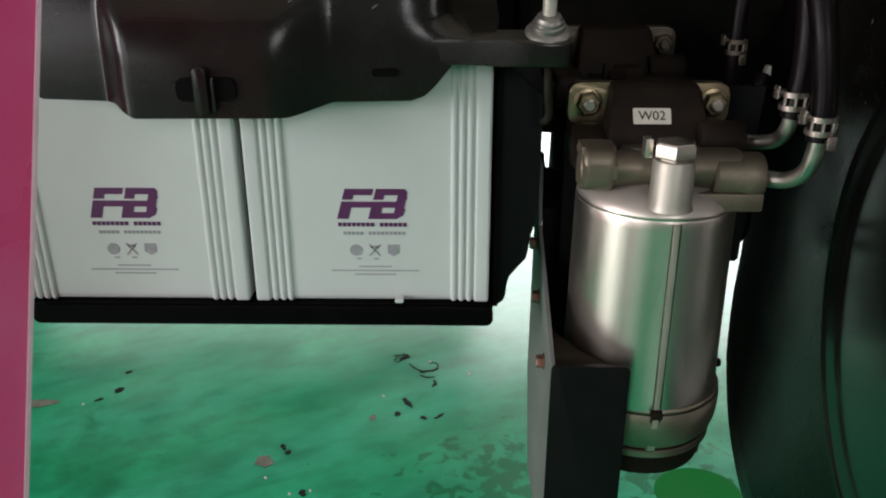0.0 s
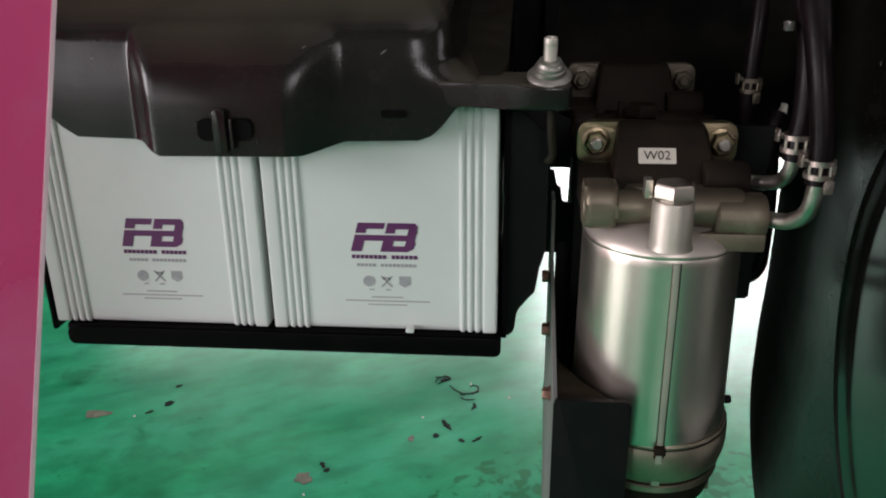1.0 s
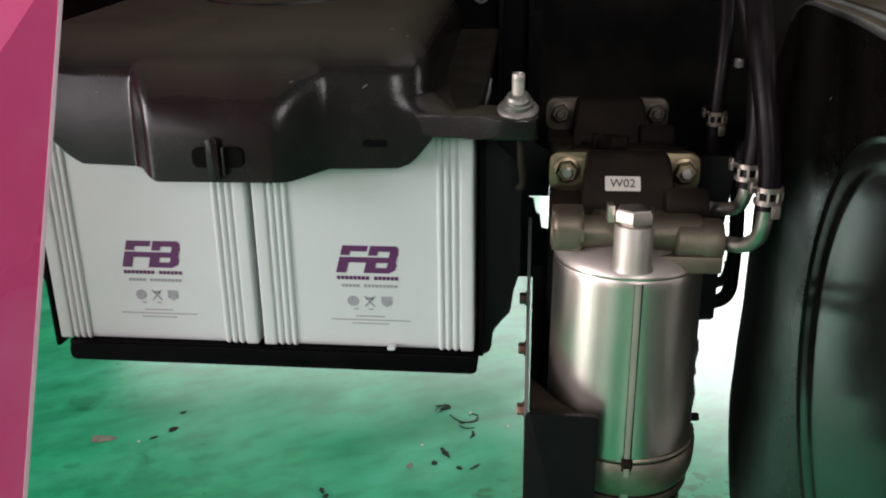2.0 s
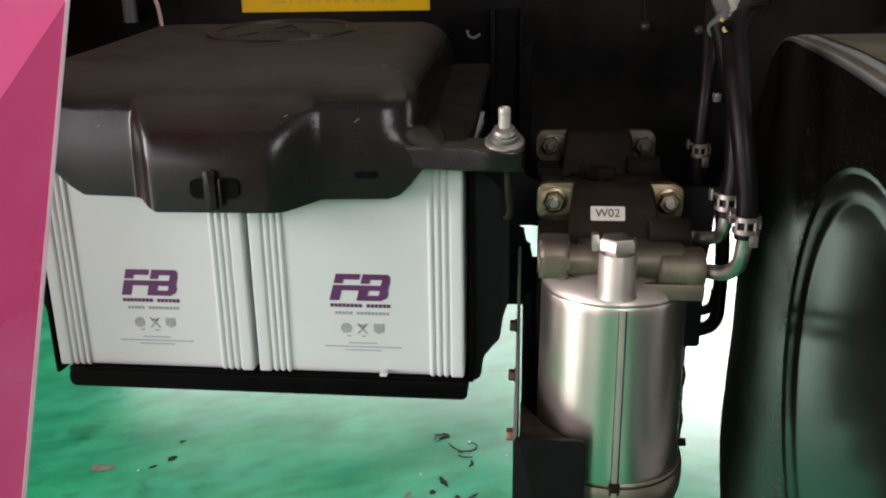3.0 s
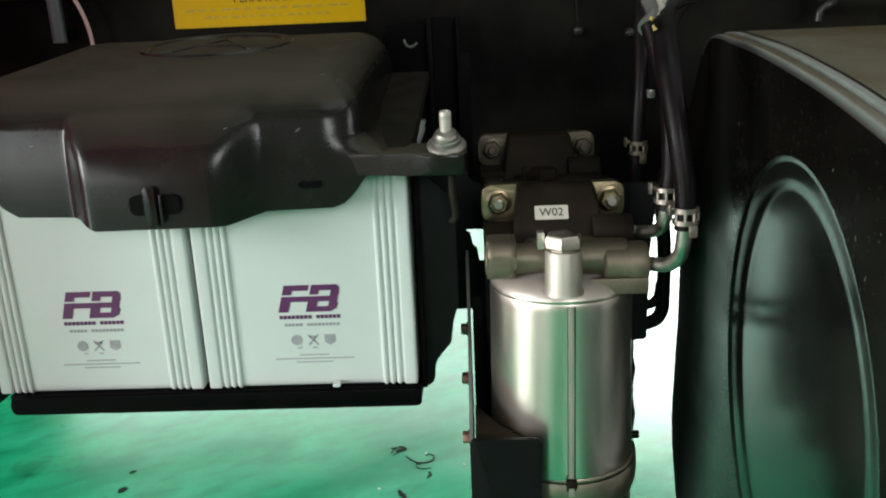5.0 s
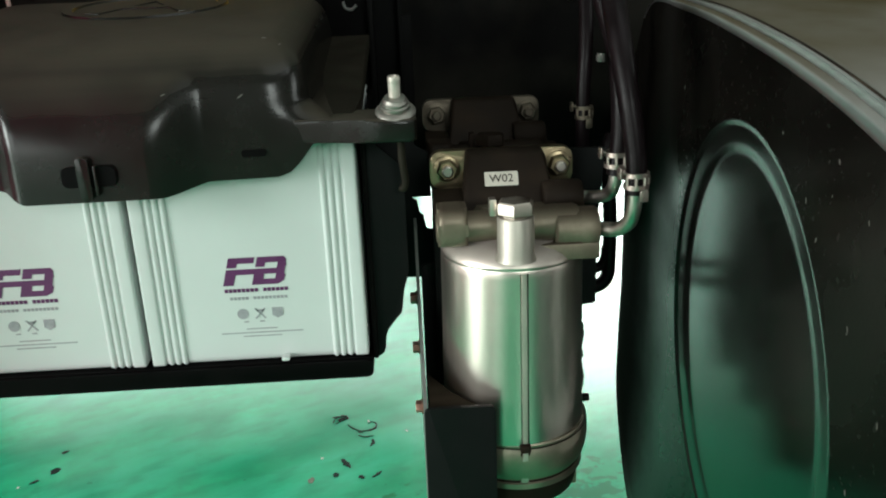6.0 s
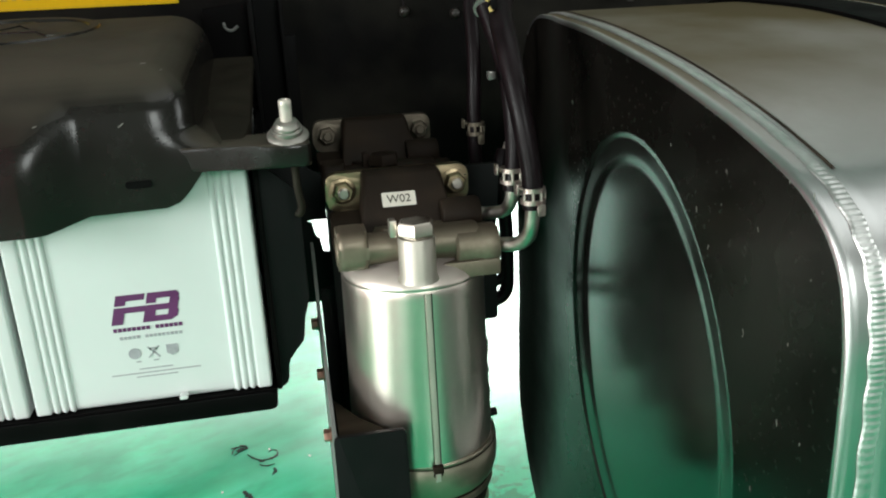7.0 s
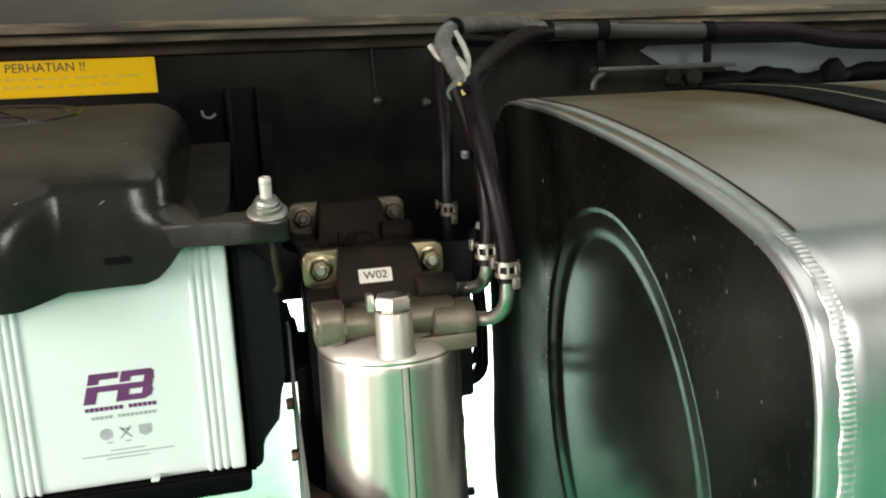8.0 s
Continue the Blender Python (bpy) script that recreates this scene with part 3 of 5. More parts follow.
def on_top(x, y, h=0.0):
    return Vector((x, y, 0.8972 + (y - 0.57) * 0.118 + h))


bm = fresh()
cxe, cye = -0.154, 0.768
ring = []
for k in range(56):
    a = 2 * math.pi * k / 56
    ring.append([bm.verts.new(on_top(cxe + r * 0.074 * math.cos(a), cye + r * 0.070 * math.sin(a), h)) for r, h in ((1.0, -0.001), (0.98, 0.0016), (0.87, 0.0016), (0.845, -0.001))])
for k in range(56):
    a, b = ring[k], ring[(k + 1) % 56]
    for i in range(4):
        bm.faces.new((a[i], b[i], b[(i + 1) % 4], a[(i + 1) % 4]))
part("embossed_ring", bm, COVER, cover)
for quad in (((-0.045, -0.035), (-0.032, -0.038), (0.010, 0.045), (-0.004, 0.047)), ((0.052, -0.035), (0.038, -0.038), (-0.006, 0.040), (0.010, 0.047)),
             ((-0.022, -0.012), (0.028, -0.012), (0.024, 0.000), (-0.016, 0.000))):
    bm = fresh()
    prism(bm, quad, lambda u, v, w: on_top(cxe + u, cye + v, w - 0.001), 0.0022, 0.0008)
    part("embossed_bar", bm, COVER, cover)
# the slot with its clip in the front face, and the small blind slot beside it
# Black plates laid on the face stand in for the shaded holes.
bm = fresh()
prism(bm, rounded(-0.159, -0.122, 0.808, 0.8225, 0.005), facing_y(0.5288), 0.0035)
part("clip_recess", bm, BLACK, cover)
bm = fresh()
prism(bm, rounded(-0.1475, -0.139, 0.799, 0.829, 0.003), facing_y(0.5265), 0.003, 0.001)
part("clip_tongue", bm, COVER, cover)
bm = fresh()
prism(bm, rounded(-0.1362, -0.1345, 0.802, 0.823, 0.0008), facing_y(0.5265), 0.003, 0.0005)
part("clip_tongue", bm, COVER, cover)
bm = fresh()
prism(bm, rounded(-0.039, -0.022, 0.8205, 0.8255, 0.002), facing_y(0.5462), 0.002)
part("blind_slot", bm, BLACK, cover)
# side flange with the hold-down tab
bm = fresh()
prism(bm, [(0.000, 0.570), (0.040, 0.570), (0.044, 0.61), (0.046, 0.835), (0.000, 0.835)],
      lambda u, v, w: Vector((u, v, 0.8300 + (v - 0.570) * 0.150 + w)), 0.014, 0.003, 3)
part("side_flange", bm, FLANGE, cover)
bm = fresh()
prism(bm, [(-0.014, 0.5520), (0.006, 0.5470), (0.024, 0.5435), (0.042, 0.5385), (0.058, 0.5335), (0.078, 0.5320), (0.0835, 0.5340), (0.0855, 0.539), (0.0855, 0.590), (-0.014, 0.590)],
      lambda u, v, w: Vector((u, v, 0.8282 + w)), 0.0160, 0.003, 4)
part("hold_down_tab", bm, COVER, cover)



def fleck(place, normal, long, wide, turn, mat, parent):
    """A small pale scratch or fleck that lies on a surface."""
    n = Vector(normal).normalized()
    side = n.cross(Vector((0, 0, 1)) if abs(n.z) < 0.9 else Vector((0, 1, 0))).normalized()
    up = n.cross(side)
    u, v = side * math.cos(turn) + up * math.sin(turn), up * math.cos(turn) - side * math.sin(turn)
    bm = fresh()
    prism(bm, [(-long, 0), (-0.4 * long, -wide), (0.5 * long, -0.6 * wide), (long, 0.2 * wide), (0.3 * long, wide), (-0.5 * long, 0.7 * wide)],
          lambda a, b, w: Vector(place) + u * a + v * b + n * (w + 0.0001), 0.0003)
    part("scratch", bm, mat, parent, flat=True)


for place, normal, long, turn in (((-0.0878, 0.5459, 0.8662), (0.072, -0.847, 0.527), 0.0018, 0.4), ((-0.2347, 0.5503, 0.8582), (0, -0.98, 0.17), 0.0016, 0.0),
                                  ((-0.0220, 0.5895, 0.8989), (0, -0.23, 0.973), 0.0018, 0.0), ((-0.0091, 0.5758, 0.8948), (-0.012, -0.387, 0.922), 0.0013, 0.8),
                                  ((-0.0365, 0.5512, 0.8626), (0, -0.981, 0.196), 0.0028, 0.6)):
    fleck(place, normal, long, 0.0004, turn, SCUFF, cover)

stud = thing("hold_down_stud", (0.0700, 0.545, 0.8445), "zinc plated hold-down stud with washer and nut", "stud")
lean_axis = (0.0, -0.37, 0.93)
bm = fresh()
lathe(bm, [(0.0136, 0), (0.0143, 0.0006), (0.0143, 0.0018), (0.0132, 0.0032), (0.0102, 0.0044)], (0.0710, 0.547, 0.8470), lean_axis, 40)
part("washer", bm, DULLZINC, stud, "dished zinc washer")
bm = fresh()
lathe(bm, [(0.0104, 0), (0.0108, 0.0008), (0.0104, 0.0030), (0.0092, 0.0036), (0.0090, 0.0056), (0.0078, 0.0066), (0.0074, 0.0082), (0.0052, 0.0092)], (0.0710, 0.5455, 0.8507), lean_axis, 28)
part("flange_nut", bm, DULLZINC, stud)
bm = fresh()
prof = []
for k in range(12):
    prof += [(0.0043, 0.0010 * k), (0.0041, 0.0010 * k + 0.0005)]
lathe(bm, prof + [(0.0043, 0.0122), (0.0043, 0.0160), (0.0037, 0.0170), (0.0022, 0.0170), (0.0018, 0.0156)], (0.0710, 0.5435, 0.8562), (0.0, -0.12, 0.99), 24)
part("threaded_rod", bm, ROD, stud, "pale zinc threaded rod")
bm = fresh()
tube(bm, [(0.0735, 0.556, 0.8300), (0.0738, 0.556, 0.812), (0.0748, 0.557, 0.802), (0.0755, 0.558, 0.794), (0.0738, 0.560, 0.789), (0.0712, 0.561, 0.790)], 0.0028, 10)
part("hook_rod", bm, FLANGE, stud)

# ---- upright bracket beside the cover ----
post = thing("support_bracket", (0.05, 0.875, 0.72), "black steel support bracket bolted to the chassis rail", "bracket")
bm = fresh()
prism(bm, [(0.0, 0.78), (0.08, 0.78), (0.08, 0.938), (0.046, 0.938), (0.040, 0.934), (0.0, 0.930)], facing_y(0.866), 0.006, 0.001)
part("plate", bm, BLACK, post)
bm = fresh()
box(bm, 0.0455, 0.051, 0.836, 0.8655, 0.76, 0.938, 0.001)
part("rib", bm, BLACK, post)
bm = fresh()
box(bm, 0.076, 0.080, 0.842, 0.8655, 0.76, 0.938, 0.001)
part("rib", bm, BLACK, post)
bm = fresh()
tube(bm, [(0.020, 0.862, 0.916), (0.022, 0.861, 0.910), (0.028, 0.861, 0.908), (0.034, 0.861, 0.912)], 0.0016, 8)
part("hook", bm, GREYPLATE, post)
bm = fresh()
box(bm, -0.01, 0.09, 0.8723, 0.8885, 0.76, 0.90, 0.001)
part("spacer", bm, BLACK, post)


# ---- fuel filters ----
def fuel_filter(dy, dz, label, front):
    """An upright filter: turned canister under a cast head that is bolted to a flange."""
    cx, cy = 0.1555, 0.577 + dy
    f = thing("fuel_filter", (cx, cy, 0.50 + dz), label, "fuel filter", "fuel filters")
    # The rear filter's shade is put into its colours, dark cast all over.
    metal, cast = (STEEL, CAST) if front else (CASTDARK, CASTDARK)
    bm = fresh()
    lathe(bm, [(0.028, 0.7515), (0.036, 0.750), (0.043, 0.7472), (0.049, 0.7435), (0.0530, 0.7392), (0.0550, 0.7352), (0.0554, 0.7335), (0.0549, 0.7322), (0.0555, 0.7305), (0.0555, 0.725),
               (0.0558, 0.695), (0.0563, 0.660), (0.0570, 0.625), (0.0578, 0.5925), (0.0574, 0.5890), (0.050, 0.5880)], (cx, cy, dz), seg=72)
    can = part("canister", bm, metal, f, "bright turned steel canister")
    bm = fresh()
    prism(bm, [(0.0571, 0.7305), (0.0575, 0.690), (0.0583, 0.645), (0.0595, 0.592), (0.0540, 0.592), (0.0525, 0.7305)],
          lambda u, v, w: Vector((cx - 0.0001 + w, cy - u, v + dz)), 0.0042, 0.0006)
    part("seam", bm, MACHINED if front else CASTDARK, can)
    for side, half in ((-1, 0.0002), (1, 0.0006)):
        bm = fresh()
        u = cx + 0.002 + side * 0.0026
        prism(bm, [(0.0559, 0.7305), (0.0562, 0.690), (0.0570, 0.645), (0.0583, 0.592), (0.0530, 0.592), (0.0515, 0.7305)],
              lambda a, v, w: Vector((u - half + w, cy - a, v + dz)), 2 * half)
        part("seam_gap", bm, CASTDARK, can, flat=True)
    bm = fresh()
    box(bm, cx - 0.0020, cx + 0.0062, cy - 0.0625, cy - 0.0535, 0.5850 + dz, 0.5910 + dz, 0.0012)
    part("seam_clip", bm, CASTDARK, can)
    # the wider bowl that closes the foot, set a little to one side, with a strip over it and dark lines in its grooves
    bx = cx + 0.0030
    bm = fresh()
    lathe(bm, [(0.0540, 0.5905), (0.0572, 0.5900), (0.0580, 0.5885), (0.0576, 0.5868), (0.0576, 0.5855), (0.0586, 0.5840), (0.0588, 0.574), (0.0580, 0.5655), (0.0560, 0.5585),
               (0.0530, 0.5545), (0.0530, 0.5530), (0.0547, 0.5520), (0.0547, 0.5475), (0.0520, 0.5462)], (bx, cy, dz), seg=72)
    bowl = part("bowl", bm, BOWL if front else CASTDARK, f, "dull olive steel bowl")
    bm = fresh()
    prism(bm, [(-0.0022, 0.5835), (0.0022, 0.5835), (0.0022, 0.5580), (0.0036, 0.5535), (-0.0036, 0.5535), (-0.0022, 0.5580)],
          lambda u, v, w: Vector((cx + 0.002 + u, cy - 0.0600 + w + 0.0050 * ease(0.572, 0.553, v), v + dz)), 0.004, 0.0006)
    part("strip", bm, MACHINED if front else CASTDARK, bowl)
    for side in (-1, 1):
        bm = fresh()
        u = cx + 0.002 + side * 0.0030
        prism(bm, [(-0.0007, 0.5835), (0.0007, 0.5835), (0.0007, 0.5570), (-0.0007, 0.5570)],
              lambda a, v, w: Vector((u + a, cy - 0.0590 + w + 0.0050 * ease(0.572, 0.553, v), v + dz)), 0.003)
        part("strip_gap", bm, CASTDARK, bowl, flat=True)
    for r, z0, z1 in ((0.0577, 0.5855, 0.5868), (0.0535, 0.5530, 0.5545)):
        bm = fresh()
        lathe(bm, [(r, z0), (r + 0.0004, (z0 + z1) / 2), (r, z1)], (bx, cy, dz), seg=72)
        part("groove_line", bm, CASTDARK, bowl)
    bm = fresh()
    lathe(bm, [(0.0518, 0.5460), (0.0512, 0.538), (0.0490, 0.529), (0.040, 0.522), (0.020, 0.519)], (bx, cy, dz), seg=56)
    part("base_cup", bm, CASTDARK, f, "dusty dark base cup")
    bm = fresh()
    lathe(bm, [(0.014, 0.5185), (0.016, 0.516), (0.016, 0.511), (0.009, 0.508), (0.009, 0.500)], (cx, cy, dz), seg=24)
    part("drain_cock", bm, cast, f)
    bm = fresh()
    box(bm, cx - 0.026, cx - 0.014, cy - 0.034, cy - 0.022, 0.508 + dz, 0.5225 + dz, 0.002)
    box(bm, cx + 0.044, cx + 0.053, cy - 0.012, cy + 0.000, 0.520 + dz, 0.5320 + dz, 0.002)
    part("base_lug", bm, cast, f)
    # head
    bm = fresh()
    lathe(bm, [(0.034, 0.749), (0.035, 0.754), (0.034, 0.764), (0.030, 0.770)], (cx, cy + 0.008, dz), seg=48)
    part("head_body", bm, cast, f)
    bm = fresh()
    lathe(bm, [(0.0105, 0), (0.0125, 0.002), (0.0125, 0.020), (0.0118, 0.024), (0.0118, 0.052), (0.0125, 0.054), (0.0140, 0.060), (0.0140, 0.103), (0.0125, 0.106)],
          (0.0965, 0.553 + dy, 0.759 + dz), (1, 0, 0), 32)
    part("cross_port", bm, cast, f)
    bm = fresh()
    lathe(bm, [(0.0130, 0), (0.0148, 0.002), (0.0148, 0.019), (0.0158, 0.0205), (0.0158, 0.0310), (0.0145, 0.033)], (0.1835, 0.550 + dy, 0.7550 + dz), (1, 0, 0), 28)
    part("port_nut", bm, cast, f)
    bm = fresh()
    box(bm, 0.166, 0.2165, 0.5355 + dy, 0.566 + dy, 0.7340 + dz, 0.7470 + dz, 0.0025)
    part("port_foot", bm, cast, f)
    bm = fresh()
    prism(bm, rounded(0.538 + dy, 0.578 + dy, 0.7455 + dz, 0.7745 + dz, 0.010), facing_x(0.0975), 0.022, 0.0055, 4)
    part("port_block", bm, cast, f)
    bm = fresh()
    lathe(bm, [(0.0125, 0), (0.0138, 0.002), (0.0138, 0.028), (0.0125, 0.030)], (0.180, 0.576 + dy, 0.772 + dz), (1, 0, 0), 24)
    part("rear_port", bm, CASTDARK, f)
    bm = fresh()
    lathe(bm, [(0.0150, 0.7405), (0.0136, 0.745), (0.0133, 0.7715), (0.0126, 0.7728)], (0.1525, 0.527 + dy, dz), seg=36)
    part("vent_post", bm, MACHINED if front else CASTDARK, f)
    bm = fresh()
    lathe(bm, [(0.0095, 0.7725), (0.0095, 0.7740), (0.0126, 0.7745), (0.0138, 0.7755), (0.0138, 0.7825), (0.0120, 0.7845)], (0.1525, 0.527 + dy, dz), seg=6, start=0.3)
    part("hex_plug", bm, PLUG if front else CASTDARK, f)
    bm = fresh()
    box(bm, 0.1345, 0.1395, 0.531 + dy, 0.541 + dy, 0.7720 + dz, 0.7845 + dz, 0.001)
    part("plug_tag", bm, PLUG if front else CASTDARK, f)
    # flange with its nuts, and the sloping boss between them
    bm = fresh()
    prism(bm, rounded(0.0955, 0.2105, 0.774 + dz, 0.8045 + dz, 0.008), facing_y(0.611 + dy), 0.010, 0.0012)
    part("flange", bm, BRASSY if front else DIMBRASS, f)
    bm = fresh()
    prism(bm, [(0.612 + dy, 0.806 + dz), (0.600 + dy, 0.806 + dz), (0.594 + dy, 0.803 + dz), (0.572 + dy, 0.770 + dz), (0.566 + dy, 0.752 + dz), (0.612 + dy, 0.752 + dz)],
          lambda u, v, w: Vector((0.124 + w - (0.006 if v < 0.78 + dz and w < 0.01 else 0) + (0.006 if v < 0.78 + dz and w > 0.01 else 0), u, v)), 0.061, 0.004, 3)
    part("boss", bm, CASTDARK, f, "dusty dark brown cast boss")
    for x in (0.0965, 0.1865):
        bm = fresh()
        prism(bm, [(0.6105 + dy, 0.7745 + dz), (0.604 + dy, 0.7745 + dz), (0.585 + dy, 0.7715 + dz), (0.566 + dy, 0.766 + dz), (0.556 + dy, 0.752 + dz), (0.6105 + dy, 0.748 + dz)],
              facing_x(x), 0.0265, 0.003, 3)
        part("shoulder", bm, CASTDARK, f)
    for x in (0.109, 0.199):
        bm = fresh()
        lathe(bm, [(0.0106, 0), (0.0106, 0.0010), (0.0100, 0.0014)], (x, 0.611 + dy, 0.7905 + dz), (0, -1, 0), 28)
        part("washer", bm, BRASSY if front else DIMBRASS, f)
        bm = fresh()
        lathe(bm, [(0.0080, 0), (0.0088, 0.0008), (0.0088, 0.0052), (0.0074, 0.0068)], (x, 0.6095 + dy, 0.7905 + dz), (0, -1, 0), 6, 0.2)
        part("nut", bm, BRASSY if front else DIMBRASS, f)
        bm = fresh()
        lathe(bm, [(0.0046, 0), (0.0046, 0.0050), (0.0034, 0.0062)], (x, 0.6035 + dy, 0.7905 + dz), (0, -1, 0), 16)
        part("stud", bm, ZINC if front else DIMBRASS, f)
    # label on the sloping boss
    slope = math.atan2(0.033, 0.022)
    m = Matrix.Translation((0.1495, 0.5835 + dy, 0.7868 + dz)) @ Matrix.Rotation(slope, 4, 'X')
    bm = fresh()
    prism(bm, rounded(-0.0130, 0.0130, -0.0058, 0.0058, 0.001), lambda u, v, w: m @ Vector((u, v, w - 0.0002)), 0.0006)
    lab = part("label_plate", bm, WHITELABEL if front else CASTDARK, f, "off-white label with black letters" if front else "")
    if front:
        writing("lettering", "W02", 0.0092, m @ Matrix.Translation((0, 0, 0.0006)), INK, lab)
    return f


fuel_filter(0.0, 0.0, "steel fuel filter with cast head and label", True)
fuel_filter(0.163, 0.018, "fuel filter behind another, coloured dark for the shade", False)

# ---- filter bracket ----
br = thing("filter_bracket", (0.12, 0.66, 0.45), "black steel filter bracket with side plate and guard", "bracket")
bm = fresh()
prism(bm, [(0.0965, 0.55), (0.216, 0.55), (0.2220, 0.560), (0.2245, 0.575), (0.2265, 0.592), (0.2240, 0.608), (0.2240, 0.622), (0.2260, 0.635), (0.2225, 0.646), (0.2225, 0.6625), (0.2325, 0.6635), (0.2325, 0.735), (0.2352, 0.741), (0.2372, 0.765), (0.2400, 0.80), (0.0965, 0.80)], facing_y(0.6215), 0.0055, 0.001)
part("back_plate", bm, BRACKET, br)
bm = fresh()
prism(bm, [(0.665, 0.735), (0.640, 0.735), (0.630, 0.688), (0.5135, 0.632), (0.5135, 0.46), (0.63, 0.46), (0.665, 0.54)], facing_x(0.0805), 0.0026, 0.0006)
part("side_plate", bm, GREYPLATE, br, "grey steel side plate")
bm = fresh()
prism(bm, rounded(0.0805, 0.134, 0.44, 0.6315, 0.004), facing_y(0.509), 0.004, 0.001)
part("guard", bm, BRACKET, br)
bm = fresh()
prism(bm, [(0.085, 0.5132), (0.1335, 0.5132), (0.102, 0.548), (0.085, 0.585)], lambda u, v, w: Vector((u, v, 0.620 + w)), 0.004, 0.001)
part("guard_top", bm, GRIME, br, "dusty brown top of the guard")
for y, z in ((0.633, 0.672), (0.603, 0.639), (0.552, 0.611)):
    bm = fresh()
    lathe(bm, [(0.0062, 0), (0.0062, 0.001), (0.0050, 0.0012), (0.0050, 0.005), (0.0042, 0.006)], (0.0803, y, z), (-1, 0, 0), 6, 0.3)
    part("bolt", bm, RUSTY, br)
bm = fresh()
prism(bm, rounded(0.200, 0.2295, 0.6715, 0.738, 0.002), facing_y(0.600), 0.021, 0.002)
part("hose_block", bm, BRACKET, br)
bm = fresh()
prism(bm, [(0.0455, 0.664), (0.106, 0.664), (0.106, 0.711), (0.092, 0.711), (0.091, 0.725), (0.0863, 0.7272), (0.085, 0.7405), (0.0797, 0.7412), (0.0797, 0.7445), (0.0985, 0.743), (0.0985, 0.785), (0.085, 0.790), (0.080, 0.812), (0.0455, 0.812)], facing_y(0.706), 0.005, 0.001)
part("rear_plate", bm, BRACKET, br)
bm = fresh()
box(bm, 0.11, 0.205, 0.6275, 0.8745, 0.735, 0.745, 0.001)
part("arm", bm, BRACKET, br)
bm = fresh()
box(bm, 0.10, 0.215, 0.8735, 0.8888, 0.715, 0.775, 0.001)
part("foot_plate", bm, BRACKET, br)
for k, z in enumerate((0.655, 0.63, 0.605)):
    bm = fresh()
    lathe(bm, [(0.005, 0), (0.005, 0.005), (0.0035, 0.007)], (0.2105, 0.592, z), (1, 0, 0), 12)
    part("bolt", bm, BRACKET, br)
bm = fresh()
lathe(bm, [(0.0035, 0), (0.0035, 0.012), (0.0028, 0.013)], (0.2085, 0.583, 0.593), (1, 0, 0), 12)
part("stop_pin", bm, BRACKET, br)
bm = fresh()
tube(bm, [(0.228, 0.66, 0.653), (0.238, 0.685, 0.651), (0.249, 0.69, 0.6505), (0.2580, 0.69, 0.6545), (0.2627, 0.69, 0.663), (0.2635, 0.69, 0.676), (0.2635, 0.69, 0.715), (0.2615, 0.69, 0.745), (0.2590, 0.69, 0.772), (0.2600, 0.692, 0.786), (0.2640, 0.696, 0.794)], 0.0064, 14)
tube(bm, [(0.228, 0.66, 0.670), (0.240, 0.688, 0.669), (0.250, 0.69, 0.669), (0.2570, 0.69, 0.673), (0.2600, 0.69, 0.681), (0.2605, 0.69, 0.690)], 0.0046, 12)
loop_pipe = part("loop_pipe", bm, RUBBER, br)
bm = fresh()
prism(bm, [(0.2610, 0.7895), (0.2670, 0.7895), (0.2700, 0.7925), (0.2700, 0.8015), (0.2668, 0.8015), (0.2660, 0.7950), (0.2610, 0.7940)], facing_y(0.6955), 0.008, 0.0008)
part("end_clip", bm, WHITELABEL, loop_pipe, "small white plastic clip")

bm = fresh()
prism(bm, rounded(0.0850, 0.140, 0.48, 0.70, 0.004), facing_y(0.640), 0.005, 0.001)
part("inner_plate", bm, BRACKET, br)

# ---- fuel pipes and hoses ----
def hose_clamp(c, r, ob, metal=None, name="hose_clamp", lean=(0, 0, 1)):
    metal = metal or CLAMP
    c = Vector(c)
    for dz in (-0.0042, 0.0042):
        bm = fresh()
        lathe(bm, [(r + 0.0002, -0.0016), (r + 0.0015, -0.0016), (r + 0.0015, 0.0016), (r + 0.0002, 0.0016)], c + Vector((0, 0, dz)), lean, 28)
        part(name, bm, metal, ob)
    # bars between the two rings leave windows in the band
    for a in (-150, -105, -62, -10, 40):
        u = c + Vector((math.cos(radians(a)), math.sin(radians(a)), 0)) * (r + 0.0009)
        bm = fresh()
        tube(bm, [u + Vector((0, 0, -0.0030)), u + Vector((0, 0, 0.0030))], 0.0012, 6, smooth=False)
        part("clamp_bar", bm, metal, ob)
    # two upturned ears to pinch it open
    for a, h in ((-172, 0.0055), (-78, -0.0085)):
        d = Vector((math.cos(radians(a)), math.sin(radians(a)), 0))
        t = Vector((-d.y, d.x, 0))
        bm = fresh()
        base = c + d * (r + 0.0012) + Vector((0, 0, h))
        prism(bm, rounded(-0.0030, 0.0030, -0.0042, 0.0042, 0.0012, 3), lambda u, v, w: base + t * u + d * (0.0022 + w + 0.25 * abs(v)) + Vector((0, 0, v)), 0.0012, 0.0003)
        prism(bm, rounded(-0.0016, 0.0016, -0.0012, 0.0012, 0.0005, 2), lambda u, v, w: base + t * u + d * w + Vector((0, 0, v)), 0.0050)
        part("clamp_ear", bm, metal, ob)


